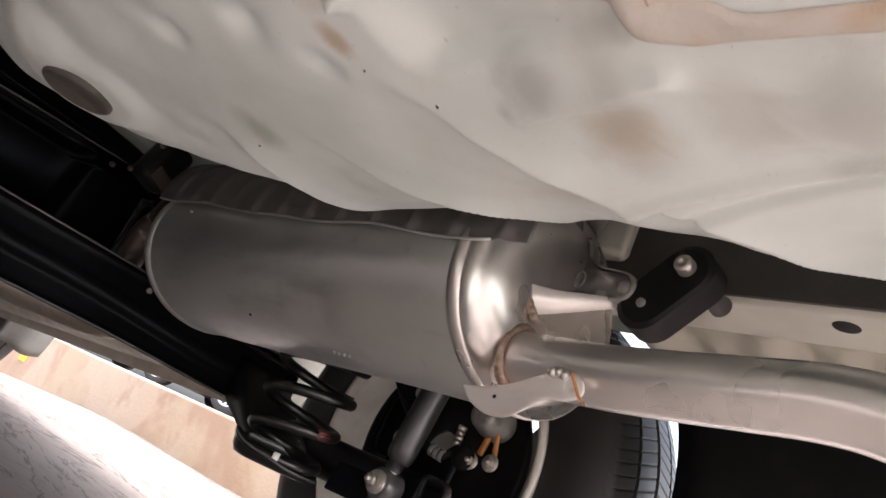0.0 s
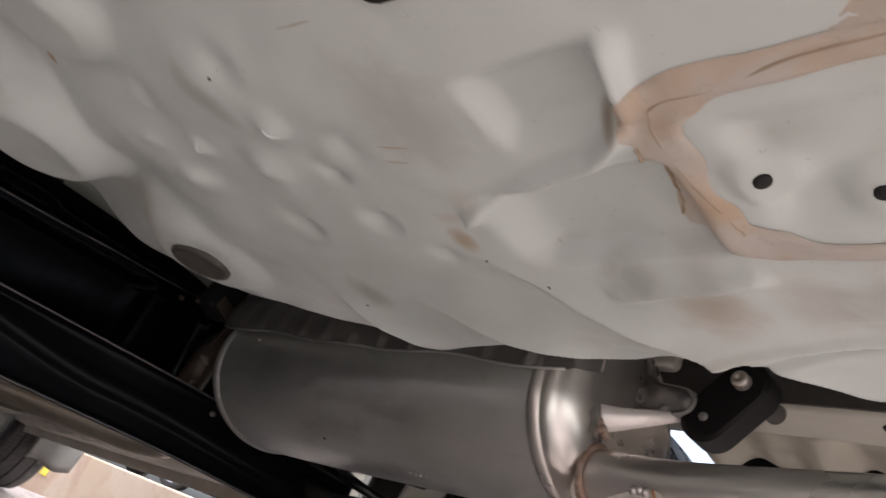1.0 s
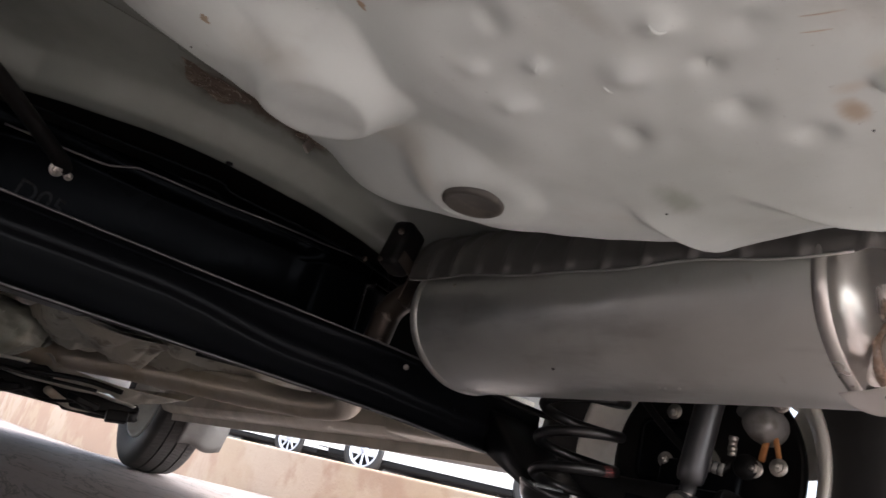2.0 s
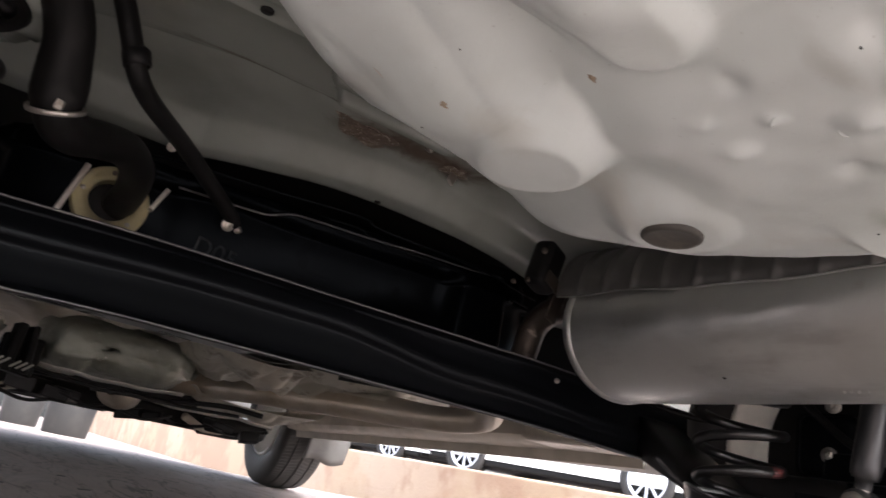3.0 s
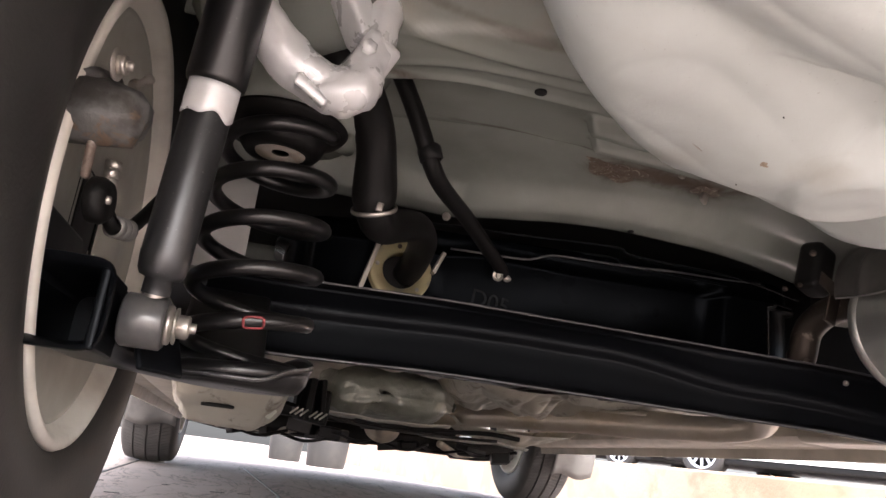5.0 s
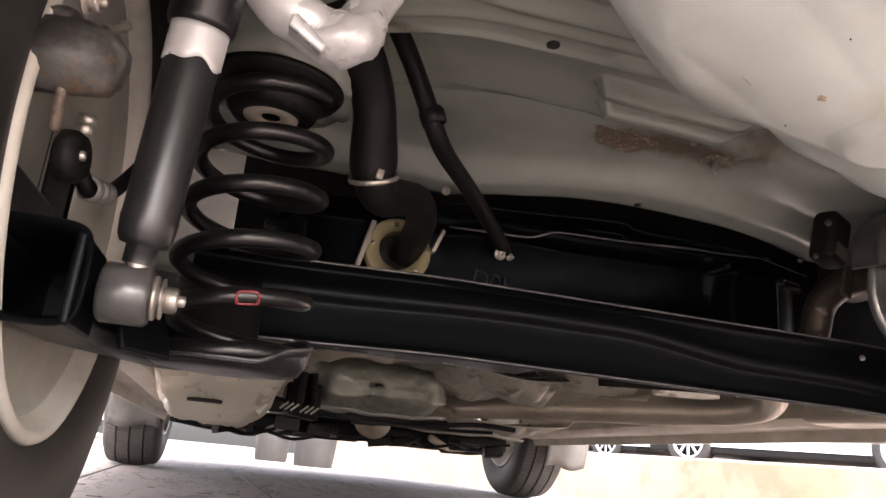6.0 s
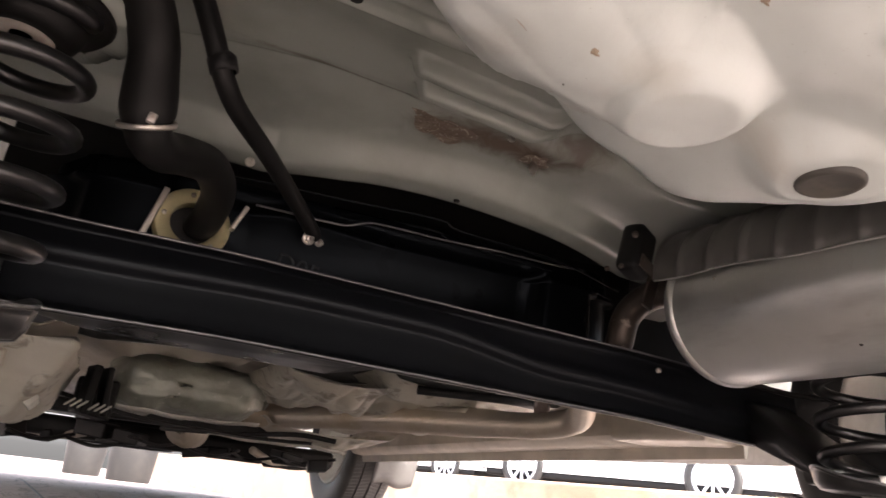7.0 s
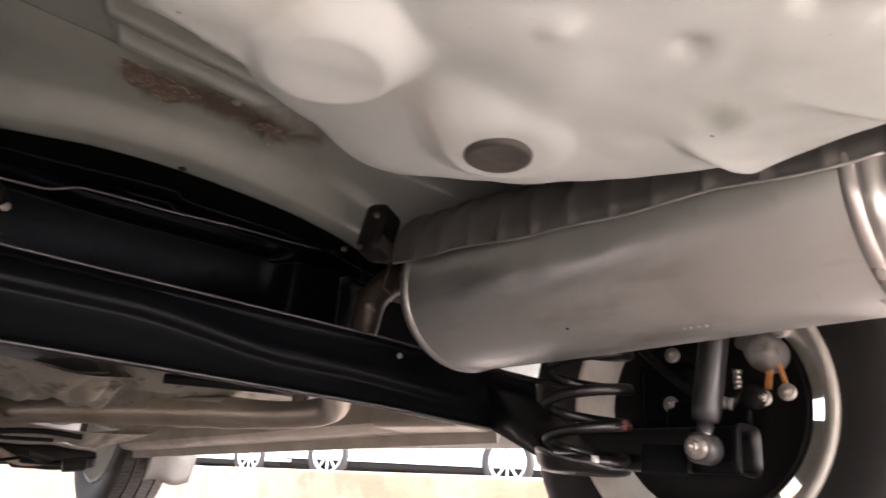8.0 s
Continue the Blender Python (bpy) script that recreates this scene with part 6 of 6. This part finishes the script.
for s in (-1, 1):
    def flap(u, v, s=s):
        a = radians(-30 + 42 * v)
        return Vector((s * ((0.64 if s < 0 else 0.71) + 0.16 * u), 2.34 - 0.335 * math.cos(a), 0.30 + 0.335 * math.sin(a) + 0.008 * math.sin(7 * u)))
    part("arch_liner", sheet(12, 10, flap), "shield", car, "dull grey arch liner", solid=0.006)


# body shell that closes the car above
def shell():
    prof = [(-0.90, 0.42), (-0.90, 0.80), (-0.80, 1.0), (-0.45, 1.45), (0.3, 1.52), (1.2, 1.48), (1.75, 0.98), (2.5, 0.76), (2.84, 0.56), (2.86, 0.32)]
    verts, faces = [], []
    m = len(prof)
    for x in (-0.82, -0.80, -0.70, 0.70, 0.80, 0.82):
        for y, z in prof:
            drop = 1.0 if abs(x) < 0.81 else 0.96
            verts.append(Vector((x if z < 1.0 else x * 0.86, y * drop + (0.04 if abs(x) > 0.81 else 0), z)))
    for i in range(5):
        for k in range(m - 1):
            faces.append((i * m + k, i * m + k + 1, (i + 1) * m + k + 1, (i + 1) * m + k))
    return part("body_shell", (verts, faces, False), "body", car, "pale grey upper car body", solid=0.01)


shell()
for s in (-1, 1):
    # side panel with its two wheel openings
    outline = [(-0.88, 0.45)] + [(0.01 + 0.34 * math.cos(a), 0.30 + 0.36 * math.sin(a)) for a in np.linspace(math.pi * 0.92, math.pi * -0.05, 13)] + [(0.42, 0.24), (1.95, 0.24)] + [(2.34 + 0.34 * math.cos(a), 0.30 + 0.36 * math.sin(a)) for a in np.linspace(math.pi * 1.05, math.pi * 0.05, 13)] + [(2.84, 0.3), (2.86, 0.6), (1.8, 1.0), (-0.8, 1.0)]
    bm = bmesh.new()
    bm.faces.new([bm.verts.new((s * 0.815, y, z)) for y, z in outline])
    part("side_panel", bm, "body", car, "pale grey side panel with wheel openings", solid=0.01)
part("cabin_floor", box((1.56, 3.6, 0.03), (0, 1.1, 0.56), (0, 0, 0), 0.0), "plastic", car, "dark cabin floor above the pan")
part("front_bumper", box((1.5, 0.10, 0.30), (0, 2.86, 0.40), (0, 0, 0), 0.05, 4), "body", car, "pale grey front bumper")


# ---- things round the car ----
def far_car(at, turn, label, group="cars parked behind the wall"):
    c = thing("parked_car", label, "car", group=group)
    c.matrix_basis = pose(*at, 0, 0, turn)
    prof = [(-2.1, 0.24), (-2.12, 0.75), (-1.9, 0.92), (-1.35, 1.35), (-0.6, 1.48), (0.3, 1.45), (1.0, 1.02), (1.9, 0.86), (2.1, 0.62), (2.1, 0.24)]
    verts, faces = [], []
    m = len(prof)
    for x in (-0.85, -0.80, 0.80, 0.85):
        for y, z in prof:
            t = 0.80 if z > 1.1 else 1.0
            e = 0.97 if abs(x) > 0.82 else 1.0
            verts.append(Vector((x * t, y * e, 0.28 + (z - 0.28) * (0.98 if e < 1 else 1))))
    for i in range(3):
        for k in range(m - 1):
            faces.append((i * m + k, i * m + k + 1, (i + 1) * m + k + 1, (i + 1) * m + k))
    faces += [tuple(range(m)), tuple(3 * m + k for k in range(m - 1, -1, -1))]
    part("body", (verts, faces, False), "white", c, "white painted body", bevel=0.04)
    part("skirt", box((1.66, 3.6, 0.10), (0, 0, 0.21), (0, 0, 0), 0.03), "plastic", c, "black lower skirt")
    for sx in (-1, 1):
        part("side_window", box((0.02, 1.9, 0.30), (sx * 0.745, -0.35, 1.16), (0, sx * -14, 0), 0.05), "glass", c)
        for y in (-1.2, 1.2):
            w = new("wheel")
            w.parent = c
            w.matrix_basis = pose(sx * 0.78, y, 0.31, 0, 0, 0 if sx > 0 else 180)
            part("tyre", lathe([(-0.09, 0.21), (-0.1, 0.27), (-0.08, 0.305), (0.08, 0.31), (0.1, 0.27), (0.09, 0.222)], (0, 0, 0), (1, 0, 0), 40), "tyre", w)
            rim = to_bm(lathe([(0.07, 0.222), (0.095, 0.222), (0.095, 0.20), (0.06, 0.195)], (0, 0, 0), (1, 0, 0), 40))
            sp = [box((0.02, 0.028, 0.20), (0.075, 0.105 * math.sin(a), 0.105 * math.cos(a)), (-math.degrees(a), 0, 0), 0.005) for a in np.linspace(0, 2 * math.pi, 10, endpoint=False)]
            part("rim", join(rim, to_bm(lathe([(0.06, 0.06), (0.09, 0.05), (0.095, 0.0)], (0, 0, 0), (1, 0, 0), 20)), *sp), "alloy", w, "pale ten-spoke alloy rim")
            part("brake", lathe([(0.02, 0.0), (0.02, 0.19)], (0, 0, 0), (1, 0, 0), 24), "plastic", w)
    return c


far_car((6.13, 6.54, 0.27), 20.8, "white hatchback parked on the raised drive")
far_car((5.6, 11.4, 0.27), 20, "white estate parked further along the drive")
far_car((-2.9, 10.2, -0.10), -6, "white car parked across the yard", "cars across the yard")


def tub(at, r, h):
    t = thing("tub", "grey tapered plastic tub standing on the floor", "tub", at, "tubs on the floor")
    part("bucket", lathe([(0.0, 0), (0.0, r * 0.82), (0.01, r * 0.86), (h * 0.5, r * 0.95), (h, r), (h, r * 1.06), (h - 0.03, r * 1.08), (h - 0.035, r * 1.02), (h - 0.02, r * 0.98), (h * 0.2, r * 0.85), (h * 0.2, 0)], (0, 0, 0), (0, 0, 1), 36), "tub", t, "grey plastic tub body")
    part("soil", lathe([(h * 0.9, 0.0), (h * 0.88, r * 0.5), (h * 0.86, r * 0.97)], (0, 0, 0), (0, 0, 1), 24), "darkrust", t, "dark soil")


tub((0.10, 4.17, -0.017), 0.14, 0.35)
tub((-0.12, 4.9, -0.027), 0.13, 0.34)
yl = part("yellow_tag", box((0.012, 0.10, 0.05), (1.543, 4.22, 0.05), (0, 0, 0), 0.003), "yellow")
tagged(yl, "small yellow tag fixed to the plastered kerb wall", "tag")
